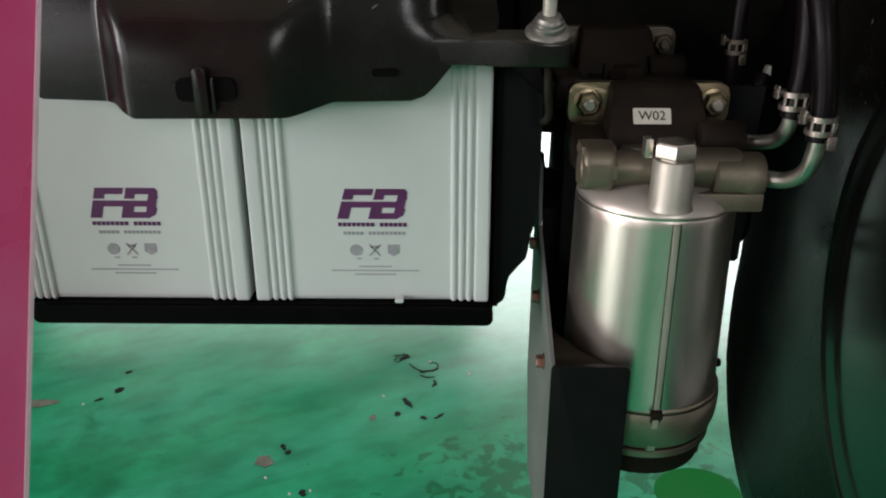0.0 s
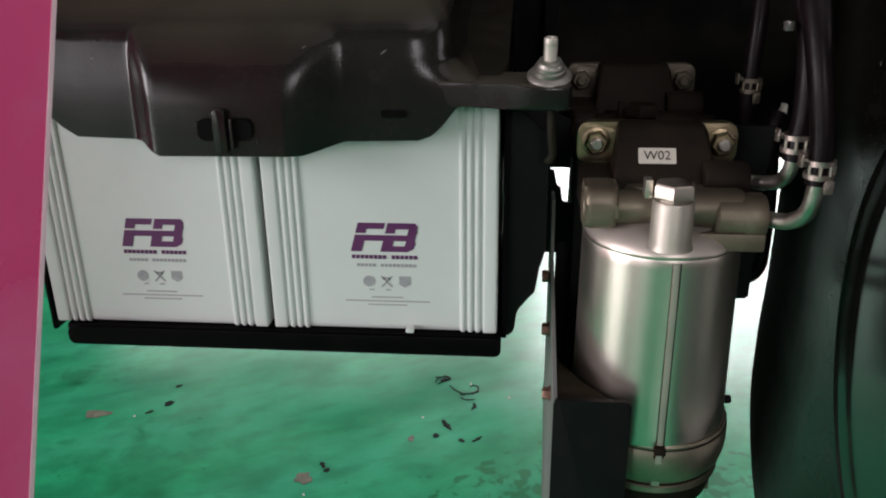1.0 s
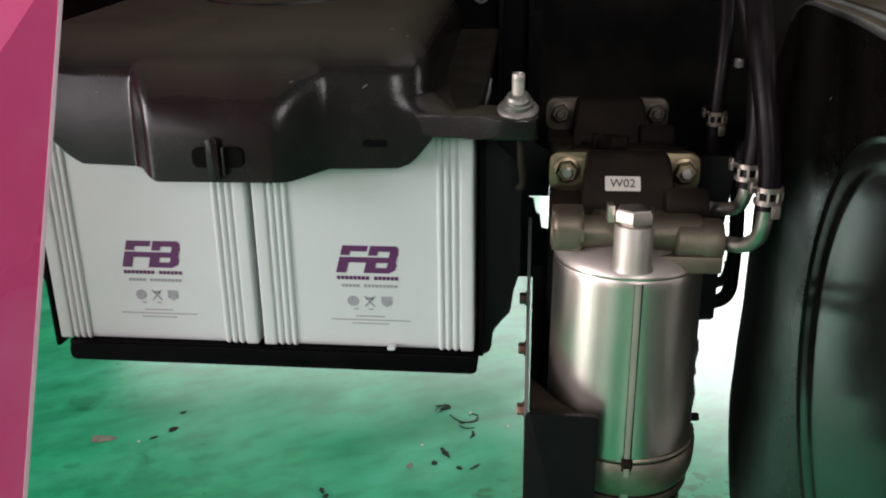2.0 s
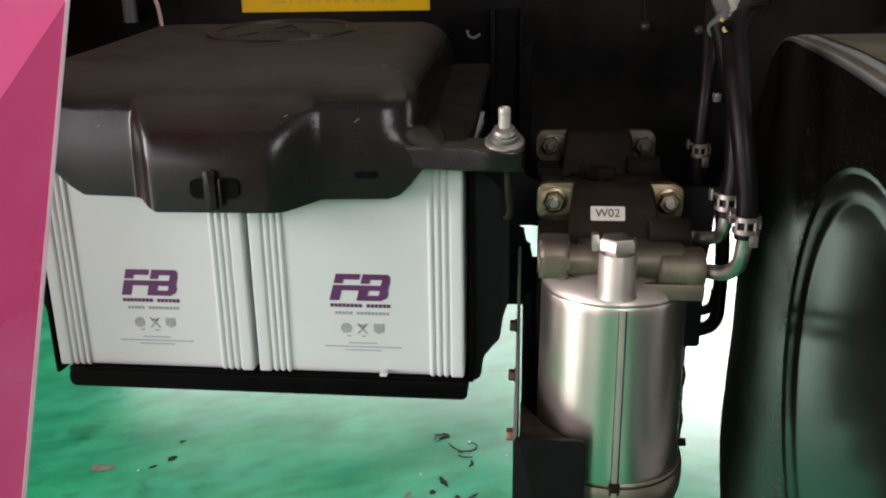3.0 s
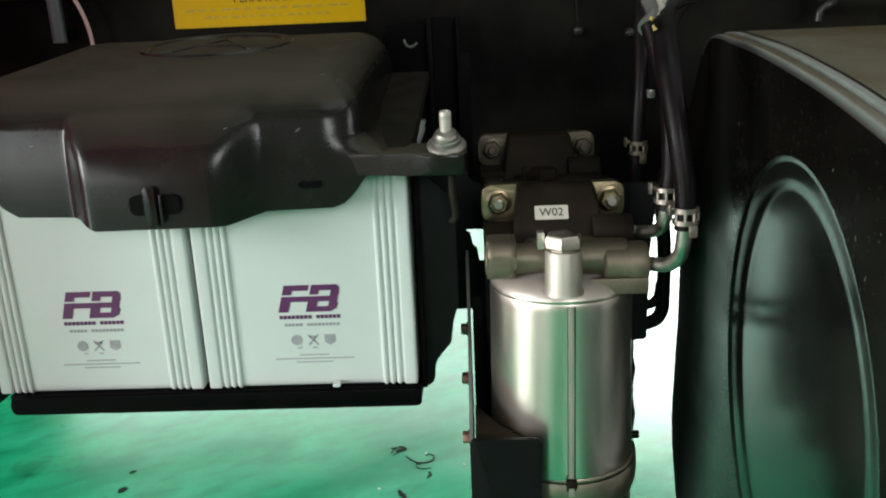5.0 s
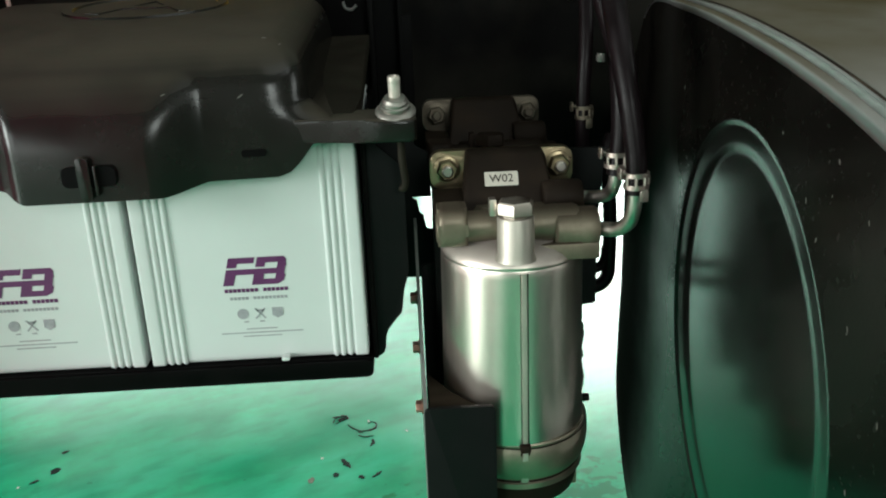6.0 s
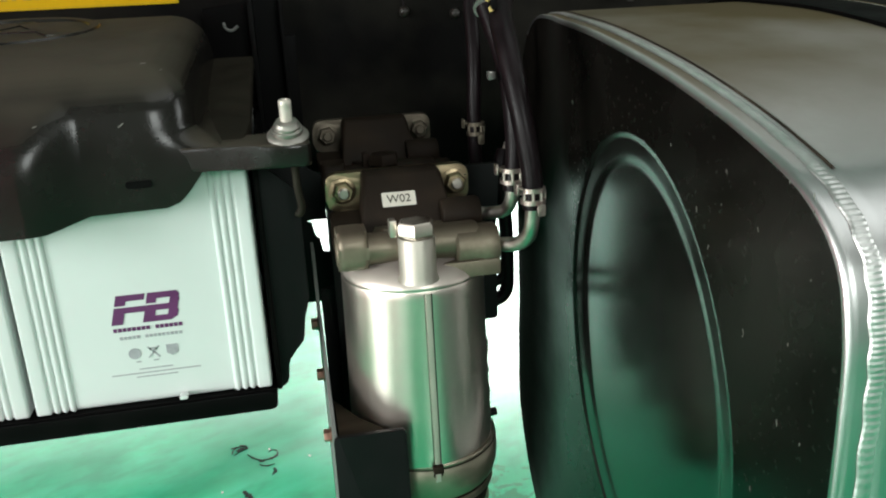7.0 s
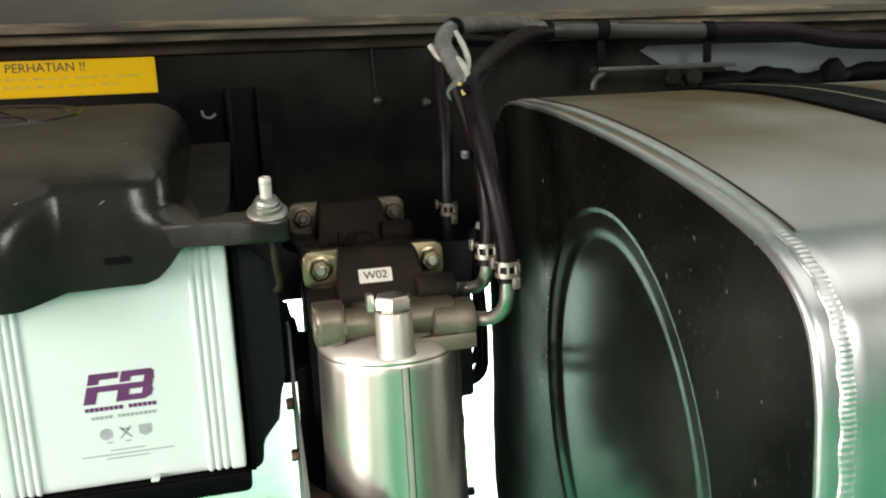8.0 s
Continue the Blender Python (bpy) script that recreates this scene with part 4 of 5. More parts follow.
line_a = thing("fuel_hose", (0.2395, 0.516, 0.75), "black rubber fuel hose clamped on a bent steel pipe", "hose", "fuel hoses")
bm = fresh()
tube(bm, [(0.211, 0.5495, 0.7545), (0.219, 0.545, 0.7545), (0.2285, 0.533, 0.7575), (0.2340, 0.521, 0.768), (0.2350, 0.516, 0.785), (0.2350, 0.515, 0.797)], 0.0054, 16)
part("pipe", bm, ZINC, line_a, "bent bright steel pipe")
bm = fresh()
tube(bm, [(0.2350, 0.515, 0.788), (0.2345, 0.516, 0.815), (0.2300, 0.524, 0.855), (0.2275, 0.545, 0.895), (0.231, 0.576, 0.922), (0.242, 0.600, 0.934), (0.267, 0.650, 0.947), (0.307, 0.720, 0.963), (0.355, 0.790, 0.978), (0.396, 0.835, 0.983)],
     lambda u: 0.0074 + 0.0014 * ease(0.10, 0.4, u), 18)
part("hose", bm, RUBBER, line_a)
hose_clamp((0.2350, 0.515, 0.798), 0.0075, line_a)

line_b = thing("fuel_hose", (0.228, 0.545, 0.75), "black rubber fuel hose with a grey sleeve", "hose", "fuel hoses")
bm = fresh()
tube(bm, [(0.208, 0.576, 0.772), (0.217, 0.572, 0.772), (0.2262, 0.558, 0.777), (0.2288, 0.548, 0.788), (0.2290, 0.545, 0.802)], 0.0050, 16)
part("pipe", bm, ZINC, line_b, "bent bright steel pipe")
bm = fresh()
tube(bm, [(0.2290, 0.545, 0.795), (0.2320, 0.546, 0.83), (0.2300, 0.556, 0.88), (0.2215, 0.580, 0.925)], 0.0074, 18)
part("hose", bm, RUBBER, line_b)
bm = fresh()
tube(bm, [(0.219, 0.578, 0.923), (0.229, 0.597, 0.932), (0.2265, 0.615, 0.948), (0.225, 0.635, 0.962), (0.237, 0.660, 0.975), (0.260, 0.690, 0.981), (0.295, 0.730, 0.985), (0.339, 0.780, 0.988), (0.381, 0.820, 0.986)], 0.0074, 18)
part("sleeve", bm, SLEEVE, line_b, "shiny grey corrugated sleeve")
bm = fresh()
for dx, dy in ((0.0, -0.004), (-0.0105, -0.008)):
    tube(bm, [(0.239 + 2.2 * dx, 0.650 + dy, 0.972 + dx), (0.240 + 1.9 * dx, 0.633 + dy, 0.961 + dx), (0.239 + 0.9 * dx, 0.616 + dy, 0.949), (0.232, 0.596 + dy, 0.936), (0.228, 0.588 + dy, 0.930)], 0.0026, 10)
part("strap", bm, ROD, line_b, "pale grey strap crossed over the sleeve")
bm = fresh()
tube(bm, [(0.2185, 0.5665, 0.930), (0.220, 0.5645, 0.9290)], 0.0013, 8, smooth=False)
tube(bm, [(0.2205, 0.5640, 0.925), (0.2215, 0.5630, 0.9215)], 0.0016, 8, smooth=False)
part("tape_end", bm, TAPE, line_b, "yellow scraps of tape")
bm = fresh()
lathe(bm, [(0.0080, -0.003), (0.0089, -0.003), (0.0089, 0.003), (0.0080, 0.003)], (0.243, 0.666, 0.977), (0.55, 0.6, 0.35), 24)
part("cable_tie", bm, BLACK, line_b)
bm = fresh()
box(bm, 0.2145, 0.2195, 0.549, 0.556, 0.8755, 0.8815, 0.001)
part("edge_clip", bm, SLEEVE, line_b, "small grey clip")
hose_clamp((0.2290, 0.5455, 0.8065), 0.0075, line_b)
bm = fresh()
for c in ((0.2265, 0.581, 0.9265),):
    box(bm, c[0] - 0.006, c[0] - 0.001, c[1] - 0.019, c[1] - 0.012, c[2] - 0.004, c[2] + 0.003, 0.0006)
    tube(bm, [(0.237, 0.588, 0.932), (0.247, 0.585, 0.939), (0.253, 0.580, 0.940)], 0.0016, 8)
part("cable_tie", bm, BLACK, line_b)

line_c = thing("fuel_hose", (0.236, 0.69, 0.77), "dark rubber hose with wire clamp in the shade", "hose", "fuel hoses")
bm = fresh()
tube(bm, [(0.236, 0.69, 0.775), (0.236, 0.69, 0.83), (0.240, 0.70, 0.88), (0.245, 0.73, 0.94), (0.26, 0.78, 0.972), (0.33, 0.84, 0.975)], 0.0062, 14)
part("hose", bm, RUBBER, line_c)
bm = fresh()
tube(bm, [(0.236, 0.69, 0.79), (0.236, 0.70, 0.765), (0.225, 0.72, 0.757), (0.205, 0.735, 0.757)], 0.005, 12)
part("pipe", bm, BRACKET, line_c)
hose_clamp((0.237, 0.69, 0.818), 0.0066, line_c, DIMBRASS)

pipe = thing("air_pipe", (0.8, 0.86, 0.975), "black plastic pipe run clipped along the deck sill", "pipe")
bm = fresh()
tube(bm, [(0.375, 0.826, 0.984), (0.41, 0.838, 0.984), (0.444, 0.840, 0.983), (0.512, 0.840, 0.981), (0.592, 0.840, 0.978)], 0.0095, 16)
part("tube", bm, PIPE, pipe)
bm = fresh()
tube(bm, [(0.590, 0.840, 0.978), (0.692, 0.840, 0.975), (0.824, 0.840, 0.960), (1.2, 0.840, 0.955)], 0.0105, 16)
part("sleeve", bm, RUBBER, pipe, "black rubber sleeve")
bm = fresh()
lathe(bm, [(0.0098, -0.007), (0.0112, -0.006), (0.0112, 0.006), (0.0098, 0.007)], (0.388, 0.831, 0.984), (0.9, 0.4, 0), 24)
part("end_sleeve", bm, BLACK, pipe)
for x, z in ((0.459, 0.983), (0.593, 0.978)):
    bm = fresh()
    lathe(bm, [(0.0098, -0.006), (0.0116, -0.006), (0.0116, 0.006), (0.0098, 0.006)], (x, 0.840, z), (1, 0, 0), 24)
    box(bm, x - 0.005, x + 0.005, 0.8385, 0.8415, 0.9425, z - 0.0095, 0.0008)
    part("clip", bm, BLACK, pipe)
bm = fresh()
lathe(bm, [(0.0098, -0.005), (0.0110, -0.005), (0.0110, 0.005), (0.0098, 0.005)], (0.4715, 0.840, 0.983), (1, 0, 0), 24)
part("collar", bm, PIPE, pipe)
bm = fresh()
box(bm, 0.452, 0.625, 0.8300, 0.856, 0.9365, 0.9420, 0.001)
part("clip_rail", bm, PIPE, pipe)
bm = fresh()
tube(bm, [(0.431, 0.80, 0.918), (0.433, 0.80, 0.928), (0.442, 0.803, 0.9335), (0.458, 0.83, 0.936)], 0.0036, 10)
part("elbow", bm, PIPE, pipe)
for x in (0.522, 0.548):
    bm = fresh()
    lathe(bm, [(0.0085, 0), (0.0095, 0.001), (0.0095, 0.010), (0.0070, 0.012)], (x, 0.80, 0.9255), (0, -1, 0.1), 12)
    box(bm, x - 0.004, x + 0.004, 0.80, 0.835, 0.925, 0.9364, 0.001)
    part("rail_stop", bm, RAIL, pipe)
# Pale sheet added in place of the daylight gap between rail and deck.
gap_fill = thing("gap_sheet", (0.7, 0.885, 0.93), "pale grey-blue sheet in place of the bright gap behind the pipe", "steel sheet")
bm = fresh()
prism(bm, [(0.530, 0.960), (0.560, 0.942), (0.640, 0.940), (0.655, 0.927), (1.4, 0.915), (1.4, 0.955), (0.80, 0.962), (0.665, 0.965), (0.54, 0.966)], facing_y(0.884), 0.0045, 0.001)
part("sheet", bm, GREYSTEEL, gap_fill)
bundle = thing("wiring_bundle", (0.8, 0.83, 0.90), "black taped wiring bundle behind the fuel tank", "wiring")
bm = fresh()
tube(bm, [(0.60, 0.872, 0.916), (0.68, 0.868, 0.922), (0.76, 0.866, 0.914), (0.84, 0.868, 0.924), (1.0, 0.866, 0.914), (1.25, 0.866, 0.916)],
     lambda u: 0.012 + 0.003 * math.sin(u * 31) + 0.002 * math.sin(u * 67), 14)
part("sheath", bm, BLACK, bundle)
for x, z in ((0.775, 0.926),):
    bm = fresh()
    prism(bm, [(x - 0.014, z - 0.012), (x + 0.014, z - 0.012), (x + 0.013, z + 0.006), (x + 0.003, z + 0.016), (x - 0.008, z + 0.008)], facing_y(0.846), 0.02, 0.002)
    part("connector", bm, BLACK, bundle)
pull = thing("hanging_rod", (0.206, 0.88, 0.92), "thin grey rod with a pale ball end on the rail", "rod")
bm = fresh()
tube(bm, [(0.205, 0.8845, 0.984), (0.206, 0.883, 0.954), (0.2075, 0.881, 0.930), (0.2085, 0.881, 0.920)], 0.0012, 10)
part("shank", bm, RUBBER, pull)
bm = fresh()
lathe(bm, [(0.002, -0.0055), (0.005, -0.003), (0.006, 0), (0.005, 0.003), (0.002, 0.0055)], (0.2085, 0.881, 0.917), (0.3, -0.9, 0.2), 16)
part("ball_end", bm, PIPE, pull)
nub = thing("rail_plug", (0.265, 0.888, 0.912), "pale grey plastic plug in the chassis rail", "plug")
bm = fresh()
lathe(bm, [(0.0055, 0), (0.0055, 0.003), (0.0042, 0.0055), (0.002, 0.0065)], (0.265, 0.889, 0.912), (0.1, -1, 0.15), 16)
part("cap", bm, PIPE, nub)
rod = thing("upright_rod", (-0.36, 0.865, 0.90), "grey steel rod in front of the chassis rail", "rod")
bm = fresh()
tube(bm, [(-0.356, 0.865, 0.928), (-0.356, 0.865, 0.999)], 0.0075, 16, smooth=False)
part("bar", bm, GREYSTEEL, rod)
bm = fresh()
box(bm, -0.364, -0.348, 0.871, 0.8895, 0.930, 0.942, 0.001)
part("lug", bm, BLACK, rod)
wire = thing("loose_wire", (-0.32, 0.86, 0.93), "pinkish sheathed wire hanging above the battery cover", "wire")
bm = fresh()
tube(bm, [(-0.318, 0.862, 0.905), (-0.321, 0.860, 0.945), (-0.332, 0.860, 0.975), (-0.345, 0.862, 0.992)], 0.0022, 10)
part("sheath", bm, WIRE, wire)

# ---- fuel tank ----
SECTION = [(0.2605, 0.60), (0.2600, 0.70), (0.2602, 0.755), (0.2625, 0.789), (0.2725, 0.8205), (0.298, 0.8440), (0.341, 0.8605), (0.398, 0.876), (0.471, 0.891), (0.570, 0.9055),
           (0.650, 0.911), (0.705, 0.9125), (0.750, 0.909), (0.784, 0.894), (0.807, 0.860), (0.818, 0.80), (0.820, 0.72), (0.820, 0.62), (0.813, 0.545), (0.786, 0.477), (0.730, 0.42), (0.62, 0.395),
           (0.50, 0.39), (0.38, 0.395), (0.31, 0.42), (0.276, 0.47), (0.264, 0.53)]
closed = smooth_path([SECTION[-1] + (0,)] + [s + (0,) for s in SECTION] + [SECTION[0] + (0,), SECTION[1] + (0,)], 6)
loop = [(p.x, p.y) for p in closed[6:6 + 6 * len(SECTION)]]
TC = (0.515, 0.66)


def lag(y, z):
    """How far the end falls away from the front where the section turns to the back."""
    return 0.021 * ease(0.58, 0.82, y)


def tank_ring(bm, x, grow):
    out = []
    for y, z in loop:
        back = x + lag(y, z) * (1 - ease(0.33, 0.45, x))
        d = Vector((y - TC[0], z - TC[1]))
        d = d.normalized() * (d.length + grow)
        out.append(bm.verts.new((back, TC[0] + d.x, TC[1] + d.y)))
    return out


def skin(bm, rings):
    for a, b in zip(rings, rings[1:]):
        for k in range(len(a)):
            j = (k + 1) % len(a)
            bm.faces.new((a[k], a[j], b[j], b[k]))


tank = thing("fuel_tank", (0.8, 0.515, 0.39), "welded aluminium fuel tank with black painted end", "fuel tank")
bm = fresh()
rows = [(0.3105, 0.0), (0.3135, 0.0015), (0.32, 0.002)] + [(0.32 + 0.93 * k / 8, 0.002) for k in range(1, 9)] + [(1.256, -0.02)]
rings = [tank_ring(bm, x, g) for x, g in rows]
skin(bm, rings)
bm.faces.new(rings[-1])
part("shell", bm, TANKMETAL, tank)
bm = fresh()
SIDE = ((0.3100, 0.0), (0.3010, 0.0), (0.2985, -0.0004), (0.2968, -0.0012), (0.2959, -0.0022), (0.2956, -0.0030), (0.2955, -0.0037), (0.2955, -0.0042))
BACK = ((0.3310, 0.0), (0.3225, -0.0005), (0.3165, -0.0045), (0.3095, -0.016), (0.3020, -0.038), (0.2972, -0.070), (0.2955, -0.105), (0.2955, -0.150))
rings = []
for (x, g), (bx, bg) in zip(SIDE, BACK):
    ring = tank_ring(bm, x, g)
    for v, (y, z) in zip(ring, loop):
        d = Vector((y - TC[0], z - TC[1]))
        low = ease(0.62, 0.46, z)
        d = d.normalized() * (d.length + bg * (1 - 0.66 * low))
        v.co = v.co.lerp(Vector((bx - 0.021 + lag(y, z), TC[0] + d.x, TC[1] + d.y)), max(ease(0.60, 0.74, y), low * ease(0.30, 0.42, y)) * (1 - ease(0.82, 0.895, z)))
    rings.append(ring)
inner_rim = [[v.co.copy() for v in rings[-1]]]
skin(bm, rings)
painted = bm.copy()
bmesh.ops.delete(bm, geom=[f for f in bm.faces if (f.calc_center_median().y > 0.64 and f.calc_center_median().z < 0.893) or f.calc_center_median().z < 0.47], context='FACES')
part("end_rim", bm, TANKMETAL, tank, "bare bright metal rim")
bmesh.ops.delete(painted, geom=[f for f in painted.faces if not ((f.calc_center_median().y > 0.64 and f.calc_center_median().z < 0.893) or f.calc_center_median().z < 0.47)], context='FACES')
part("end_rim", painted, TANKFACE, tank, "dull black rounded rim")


# the pressed recess: an oval that leans with the section, a thin rib round it and a sloping wall inside
centre, lean = (0.4685, 0.671), 0.2593
angles = []
for y, z in loop:
    u, v = y - centre[0], z - centre[1]
    angles.append(math.atan2((u * math.sin(lean) + v * math.cos(lean)) / 0.1712, (u * math.cos(lean) - v * math.sin(lean)) / 0.1246))


def oval(bm, inset, dx):
    ring = []
    for a in angles:
        u, v = max(0.006, 0.1246 - inset) * math.cos(a), (0.1712 - inset) * math.sin(a)
        ring.append(bm.verts.new((0.2955 + dx, centre[0] + u * math.cos(lean) + v * math.sin(lean), centre[1] + v * math.cos(lean) - u * math.sin(lean))))
    return ring


bm = fresh()
skin(bm, [[bm.verts.new(v) for v in ring] for ring in inner_rim] + [oval(bm, -0.009, 0.0), oval(bm, -0.0015, 0.0)])
part("end_face", bm, TANKFACE, tank, "dusty black painted flat end face")
bm = fresh()
rings = [oval(bm, inset, dx) for inset, dx in ((-0.0015, 0.0), (0.0, 0.0003), (0.001, 0.0009), (0.0022, 0.0016), (0.004, 0.0018), (0.008, 0.0021), (0.013, 0.0025), (0.017, 0.0030),
                                               (0.019, 0.0038), (0.021, 0.0043), (0.024, 0.0044), (0.030, 0.0043), (0.042, 0.0040), (0.058, 0.0036), (0.075, 0.0033), (0.092, 0.0031), (0.116, 0.0030))]
skin(bm, rings)
bm.faces.new(rings[-1])
part("end_cap", bm, TANKEND, tank, "semi-gloss black painted pressed end cap")
# small pale specks and knocks in the paint of the end
rng = random.Random(11)
for k in range(80):
    y, z = rng.uniform(0.28, 0.60), rng.uniform(0.50, 0.85)
    u, v = y - centre[0], z - centre[1]
    inside = math.hypot((u * math.cos(lean) - v * math.sin(lean)) / 0.1246, (u * math.sin(lean) + v * math.cos(lean)) / 0.1712)
    if inside > 1.06:
        fleck((0.2955, y, z), (-1, 0, 0), rng.uniform(0.0005, 0.0019), rng.uniform(0.0002, 0.0004), math.pi / 2 + rng.uniform(-0.4, 0.4), SCUFF, tank)
# weld bead: a row of overlapping ripples round the seam
bm = fresh()
dense = smooth_path([SECTION[-1] + (0,)] + [s + (0,) for s in SECTION] + [SECTION[0] + (0,), SECTION[1] + (0,)], 60)[60:60 + 60 * len(SECTION)]
pts = [(p.x, p.y) for p in dense]
acc, ripples, nextat = 0.0, [], 0.0
for (a, b), (c, d) in zip(pts, pts[1:] + pts[:1]):
    if acc >= nextat:
        ripples.append((a, b))
        nextat += 0.00055
    acc += math.hypot(c - a, d - b)
rings = []
for i, (y, z) in enumerate(ripples):
    d = Vector((y - TC[0], z - TC[1])).normalized()
    rough_bead = 1 - ease(0.845, 0.872, z)
    ring = []
    for k in range(9):
        a = math.pi * k / 8
        wave = 0.5 + 0.5 * math.cos(2 * math.pi * (i / 5 + 0.35 * math.sin(a)) + 0.9 * math.sin(i * 0.061))
        h = (0.0015 + 0.0004 * wave * rough_bead) * math.sin(a) + 0.0002
        xx = 0.3097 + lag(y, z) - (0.0034 + 0.0012 * rough_bead) * math.cos(a) + 0.0005 * math.sin(i * 0.19) * rough_bead
        ring.append(bm.verts.new((xx, y + d.x * h, z + d.y * h)))
    rings.append(ring)
for a, b in zip(rings, rings[1:] + rings[:1]):
    for k in range(8):
        bm.faces.new((a[k], a[k + 1], b[k + 1], b[k]))
part("weld_bead", bm, WELDMETAL, tank, "rippled bright weld bead")
# Dark strip for the gap line between shell and rim.
bm = fresh()
skin(bm, [tank_ring(bm, 0.3142, 0.0020), tank_ring(bm, 0.3146, 0.0026), tank_ring(bm, 0.3158, 0.0026), tank_ring(bm, 0.3162, 0.0020)])
bmesh.ops.delete(bm, geom=[f for f in bm.faces if f.calc_center_median().z < 0.852], context='FACES')
part("seam_line", bm, GRIME, tank, "dark line in the top seam")
for x in (0.40, 1.0):
    bm = fresh()
    box(bm, x, x + 0.06, 0.812, 0.8745, 0.72, 0.80, 0.002)
    part("mounting_arm", bm, BLACK, tank)
    bm = fresh()
    box(bm, x - 0.02, x + 0.08, 0.8735, 0.8888, 0.715, 0.83, 0.002)
    part("foot_plate", bm, BLACK, tank)
# strap over the tank
bm = fresh()
for a0, a1, g in ((0.490, 0.575, 0.0022), ):
    ringsets = []
    for x, h in ((a0, g), (a0, g + 0.003), (a0 + 0.003, g + 0.0045), (a1 - 0.003, g + 0.0045), (a1, g + 0.003), (a1, g)):
        ringsets.append(tank_ring(bm, x, h))
    skin(bm, ringsets)
part("strap", bm, BLACK, tank, "black rubber lined steel strap")
bm = fresh()
skin(bm, [tank_ring(bm, 0.5295, 0.0052), tank_ring(bm, 0.5300, 0.0068), tank_ring(bm, 0.5318, 0.0074), tank_ring(bm, 0.5336, 0.0068)])
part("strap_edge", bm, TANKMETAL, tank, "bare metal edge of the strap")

# ---- pink cab panel ----
cab = thing("cab_panel", (-0.20, 0.14, 0.0), "glossy pink painted rear corner panel of the cab", "cab panel")


def on_panel(s, z, w):
    """A place on the panel: s back from its far edge, height z, w into the sheet; it falls away at 15 degrees."""
    return Vector((-0.150 + 0.0675 * (z - 0.8) - 0.26 * s - 0.966 * w, 0.3224 + 0.321 * (z - 0.8) - 0.966 * s + 0.26 * w, z))


bm = fresh()
prism(bm, [(0, 0.50), (0, 0.949), (0.10, 0.821), (0.28, 0.59), (0.28, 0.50)], on_panel, 0.002)
part("lower_skin", bm, PINK, cab)
corner, low_end = on_panel(0, 0.949, 0), on_panel(0.10, 0.821, 0)
fold = Matrix.Translation(corner) @ Matrix.Rotation(radians(-50), 4, (corner - low_end).normalized()) @ Matrix.Translation(-corner)
bm = fresh()
prism(bm, [(0, 0.9493), (0, 1.18), (0.30, 1.18), (0.28, 0.5903)], lambda u, v, w: fold @ on_panel(u, v, w), 0.002)
part("upper_skin", bm, PINK, cab)
bm = fresh()
prism(bm, [(-0.0003, 0.50), (-0.0003, 0.949), (0.0024, 0.947), (0.0024, 0.50)], lambda u, v, w: on_panel(u, v, w - 0.0006), 0.003, 0.0005)
part("folded_edge", bm, PINK_EDGE, cab)
bm = fresh()
box(bm, -0.60, -0.57, 0.42, 0.86, 0.45, 1.18, 0.006)
part("rear_wall", bm, PINK, cab)
bm = fresh()
box(bm, -0.240, -0.197, 0.12, 0.15, 0.0, 0.56, 0.004)
part("stay", bm, BLACK, cab)


# ---- chips and stains on the floor ----
FRESH = material("fresh_green_paint", (0.001, 0.21, 0.035), 0.8, 0, 0.05, 12, gloss=0.05)


def floor_mark(x, y, sx, sy, mat, turn=0.0, seed=0, k=14, jag=0.45):
    """A flat chip or stain with an uneven edge."""
    rng = random.Random(seed)
    waves = [(n, rng.uniform(0, 6.3), rng.uniform(0.3, 1.0) * jag / n ** 0.6) for n in (2, 3, 5, 8)]
    bm = fresh()
    outline = []
    for i in range(3 * k):
        a = 2 * math.pi * i / (3 * k)
        r = 1 - jag * 0.4 + sum(h * 0.45 * math.sin(n * a + p) for n, p, h in waves)
        u, v = sx * r * math.cos(a), sy * r * math.sin(a)
        outline.append((x + u * math.cos(turn) - v * math.sin(turn), y + u * math.sin(turn) + v * math.cos(turn)))
    prism(bm, outline, lambda u, v, w: Vector((u, v, 0.0003 + w)), 0.0006)
    part("floor_chip", bm, mat, floor, flat=True)


def floor_streak(points, width, mat):
    """A thin curl of dirt along a few places on the floor, thinner at its ends."""
    path = smooth_path([(x, y, 0.0004) for x, y in points], 6)
    bm = fresh()
    rows = []
    for i, c in enumerate(path):
        d = (path[min(i + 1, len(path) - 1)] - path[max(i - 1, 0)]).normalized()
        side = Vector((-d.y, d.x, 0)) * width * (0.30 + 0.70 * math.sin(math.pi * (i + 0.5) / len(path))) * (1 + 0.4 * math.sin(i * 2.3 + 900 * width) + 0.25 * math.sin(i * 1.1))
        rows.append([bm.verts.new(v) for v in (c - side, c - side * 0.5 + Vector((0, 0, 0.0008)), c + side * 0.5 + Vector((0, 0, 0.0008)), c + side)])
    for a, b in zip(rows, rows[1:]):
        for k in range(3):
            bm.faces.new((a[k], a[k + 1], b[k + 1], b[k]))
    part("floor_chip", bm, mat, floor, flat=True)


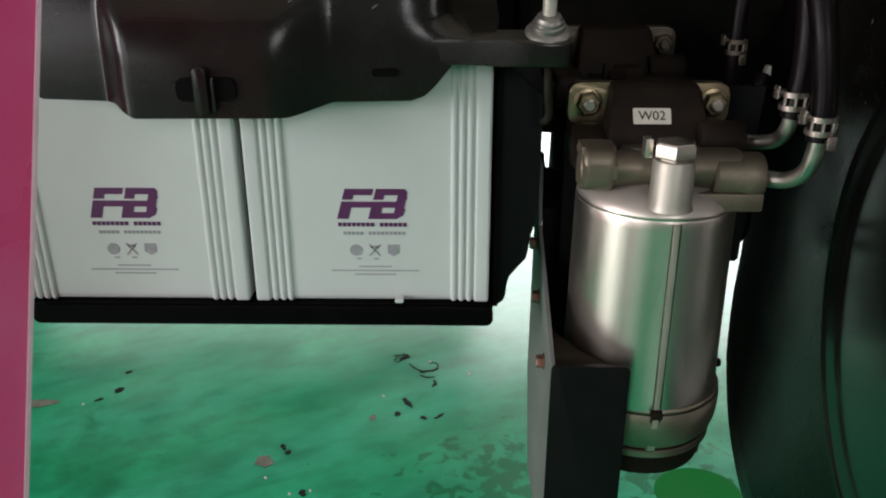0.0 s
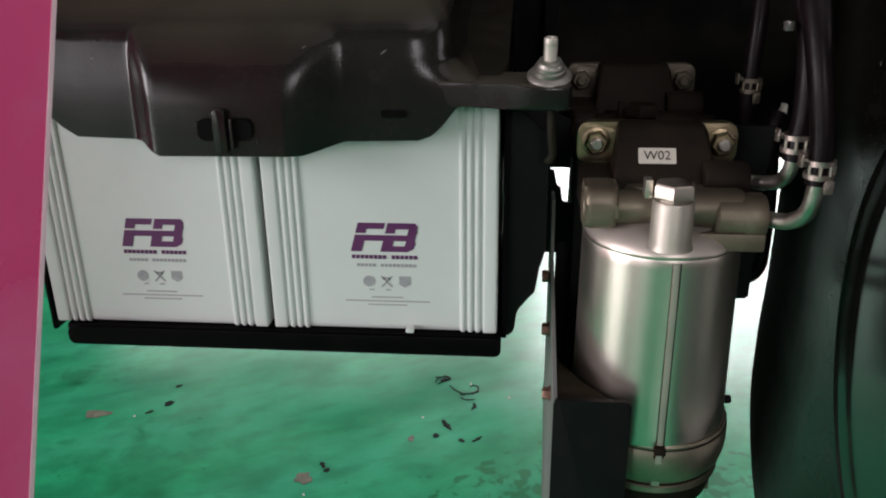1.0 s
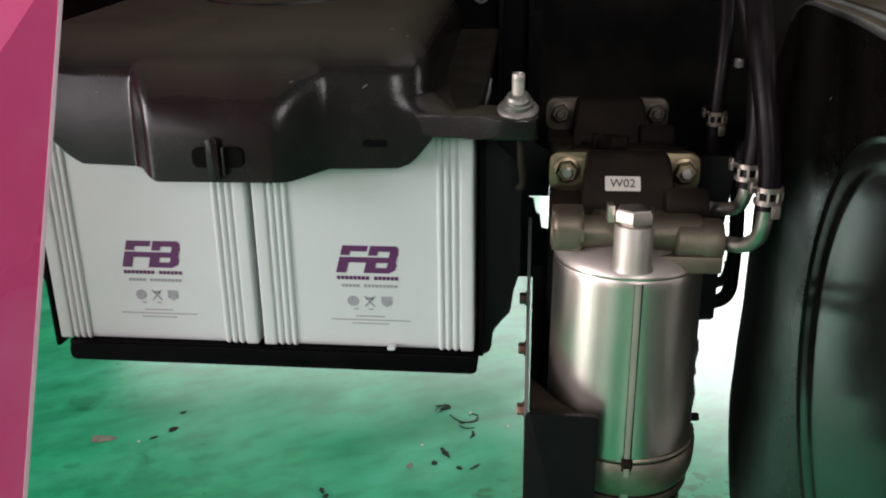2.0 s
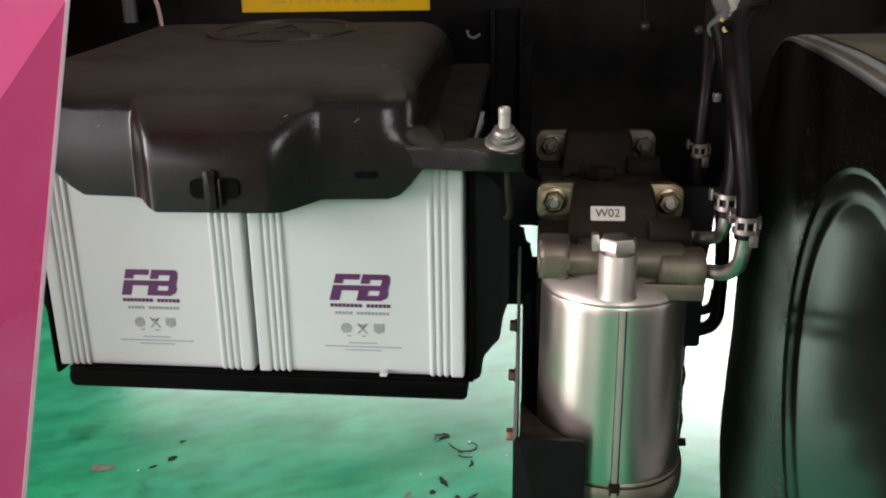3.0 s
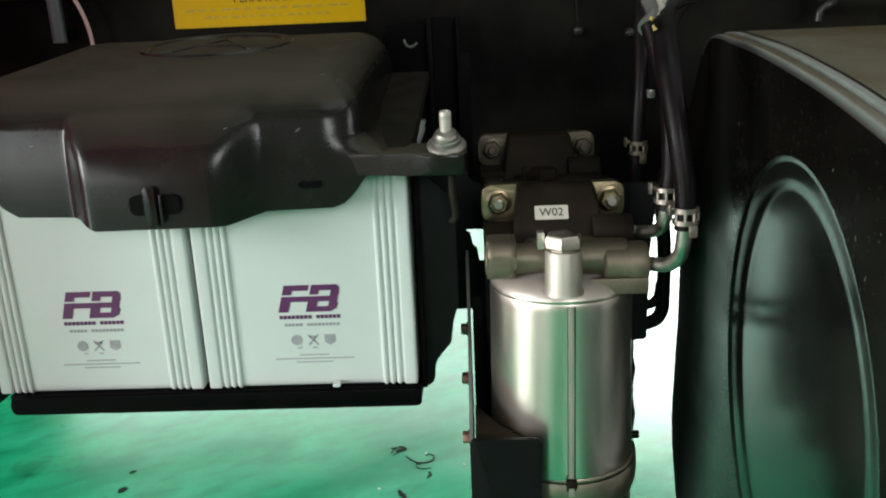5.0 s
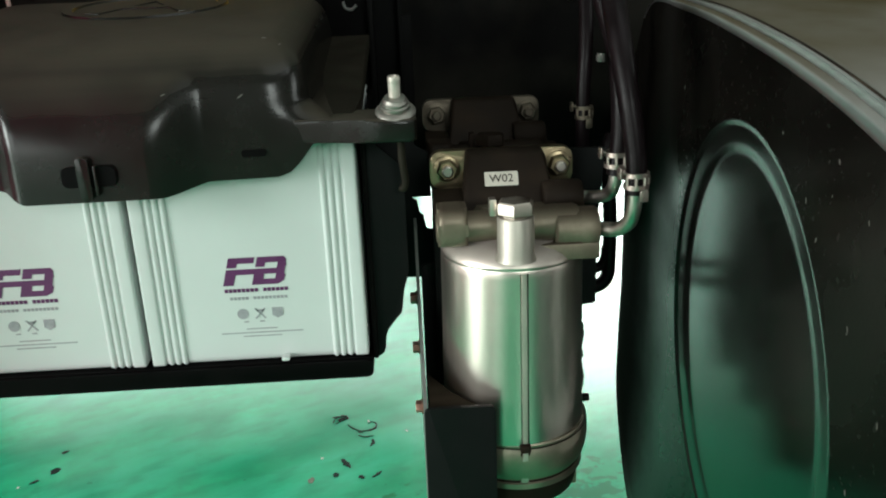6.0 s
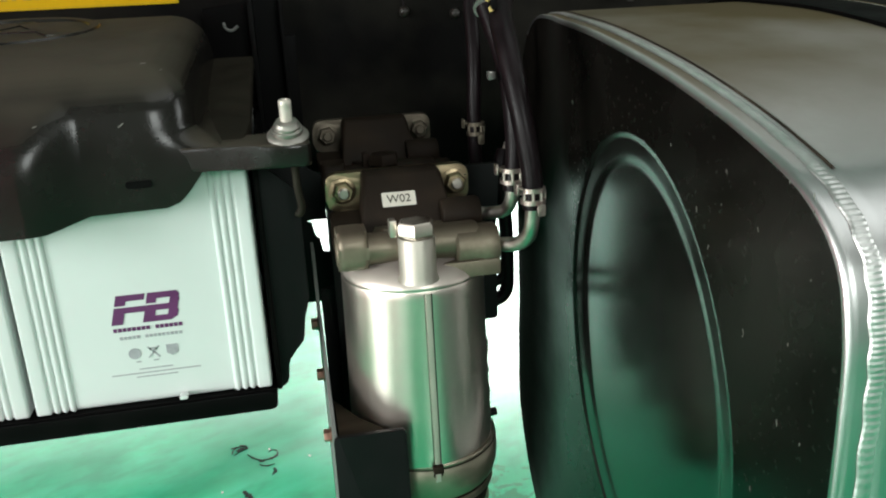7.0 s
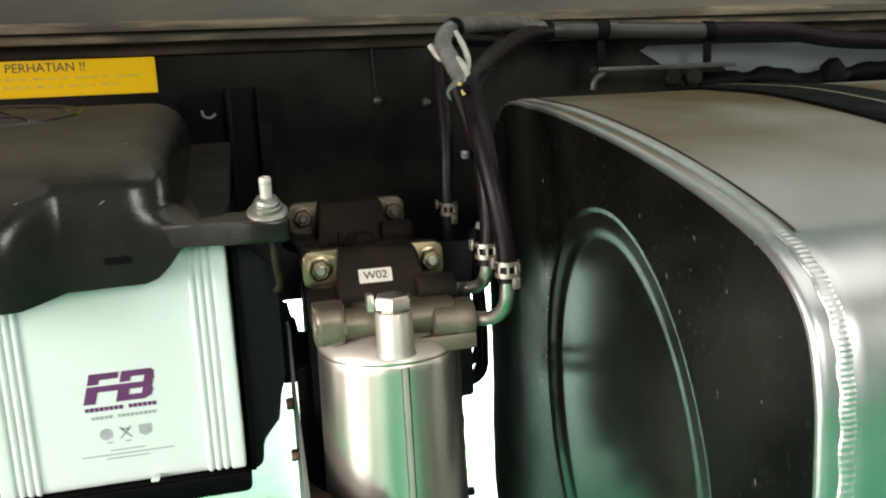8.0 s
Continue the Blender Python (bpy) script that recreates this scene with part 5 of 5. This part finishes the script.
for points, width in (([(-0.116, 1.583), (-0.110, 1.606), (-0.092, 1.614), (-0.084, 1.602), (-0.100, 1.590), (-0.110, 1.578)], 0.0026),
                      ([(-0.106, 1.594), (-0.096, 1.602), (-0.088, 1.606)], 0.0058), ([(-0.119, 1.608), (-0.107, 1.612)], 0.0024), ([(-0.099, 1.618), (-0.090, 1.610)], 0.003),
                      ([(-0.082, 1.575), (-0.072, 1.560), (-0.060, 1.549), (-0.050, 1.543)], 0.0022), ([(-0.050, 1.543), (-0.034, 1.545), (-0.022, 1.552), (-0.018, 1.565)], 0.0036),
                      ([(-0.018, 1.560), (-0.020, 1.574), (-0.030, 1.580), (-0.038, 1.572)], 0.0018), ([(-0.058, 1.541), (-0.046, 1.538)], 0.0030),
                      ([(-0.056, 1.527), (-0.042, 1.519), (-0.024, 1.522)], 0.0022), ([(-0.026, 1.508), (-0.023, 1.494), (-0.030, 1.480)], 0.0036),
                      ([(-0.086, 1.438), (-0.078, 1.422), (-0.066, 1.404)], 0.0058), ([(-0.048, 1.374), (-0.037, 1.364)], 0.0052), ([(-0.022, 1.366), (-0.012, 1.376), (-0.004, 1.386)], 0.0036),
                      ([(-0.304, 1.280), (-0.294, 1.262)], 0.0045)):
    floor_streak(points, width, CHIP_DARK)
for i, (x, y, sx, sy, t) in enumerate(((-0.678, 1.460, 0.015, 0.010, 0.9), (-0.706, 1.424, 0.010, 0.006, 0.6), (-0.685, 1.531, 0.009, 0.006, 0.3),
                                       (-0.288, 1.256, 0.006, 0.009, -0.4), (-0.095, 1.382, 0.007, 0.010, 0.2), (-0.242, 1.144, 0.008, 0.010, 0.2))):
    floor_mark(x, y, sx, sy, CHIP_DARK, t, i, 14, 0.5)
for i, (x, y, sx, sy, t) in enumerate(((-0.326, 1.229, 0.020, 0.022, 0.2), (-0.814, 1.410, 0.030, 0.020, 0.1), (-0.143, 1.368, 0.008, 0.012, 0.0))):
    floor_mark(x, y, sx, sy, CHIP_PALE, t, 50 + i, 16, 0.6)
for i, (x, y) in enumerate(((-0.731, 1.407), (-0.314, 1.183), (-0.264, 1.141), (0.049, 1.534), (-0.036, 1.584), (-0.128, 1.445), (-0.230, 1.150))):
    floor_mark(x, y, 0.0025, 0.0045, CHIP_WHITE, 0.3, 80 + i, 7, 0.5)
floor_mark(0.433, 1.155, 0.075, 0.065, FRESH, 0.1, 70, 36, 0.05)
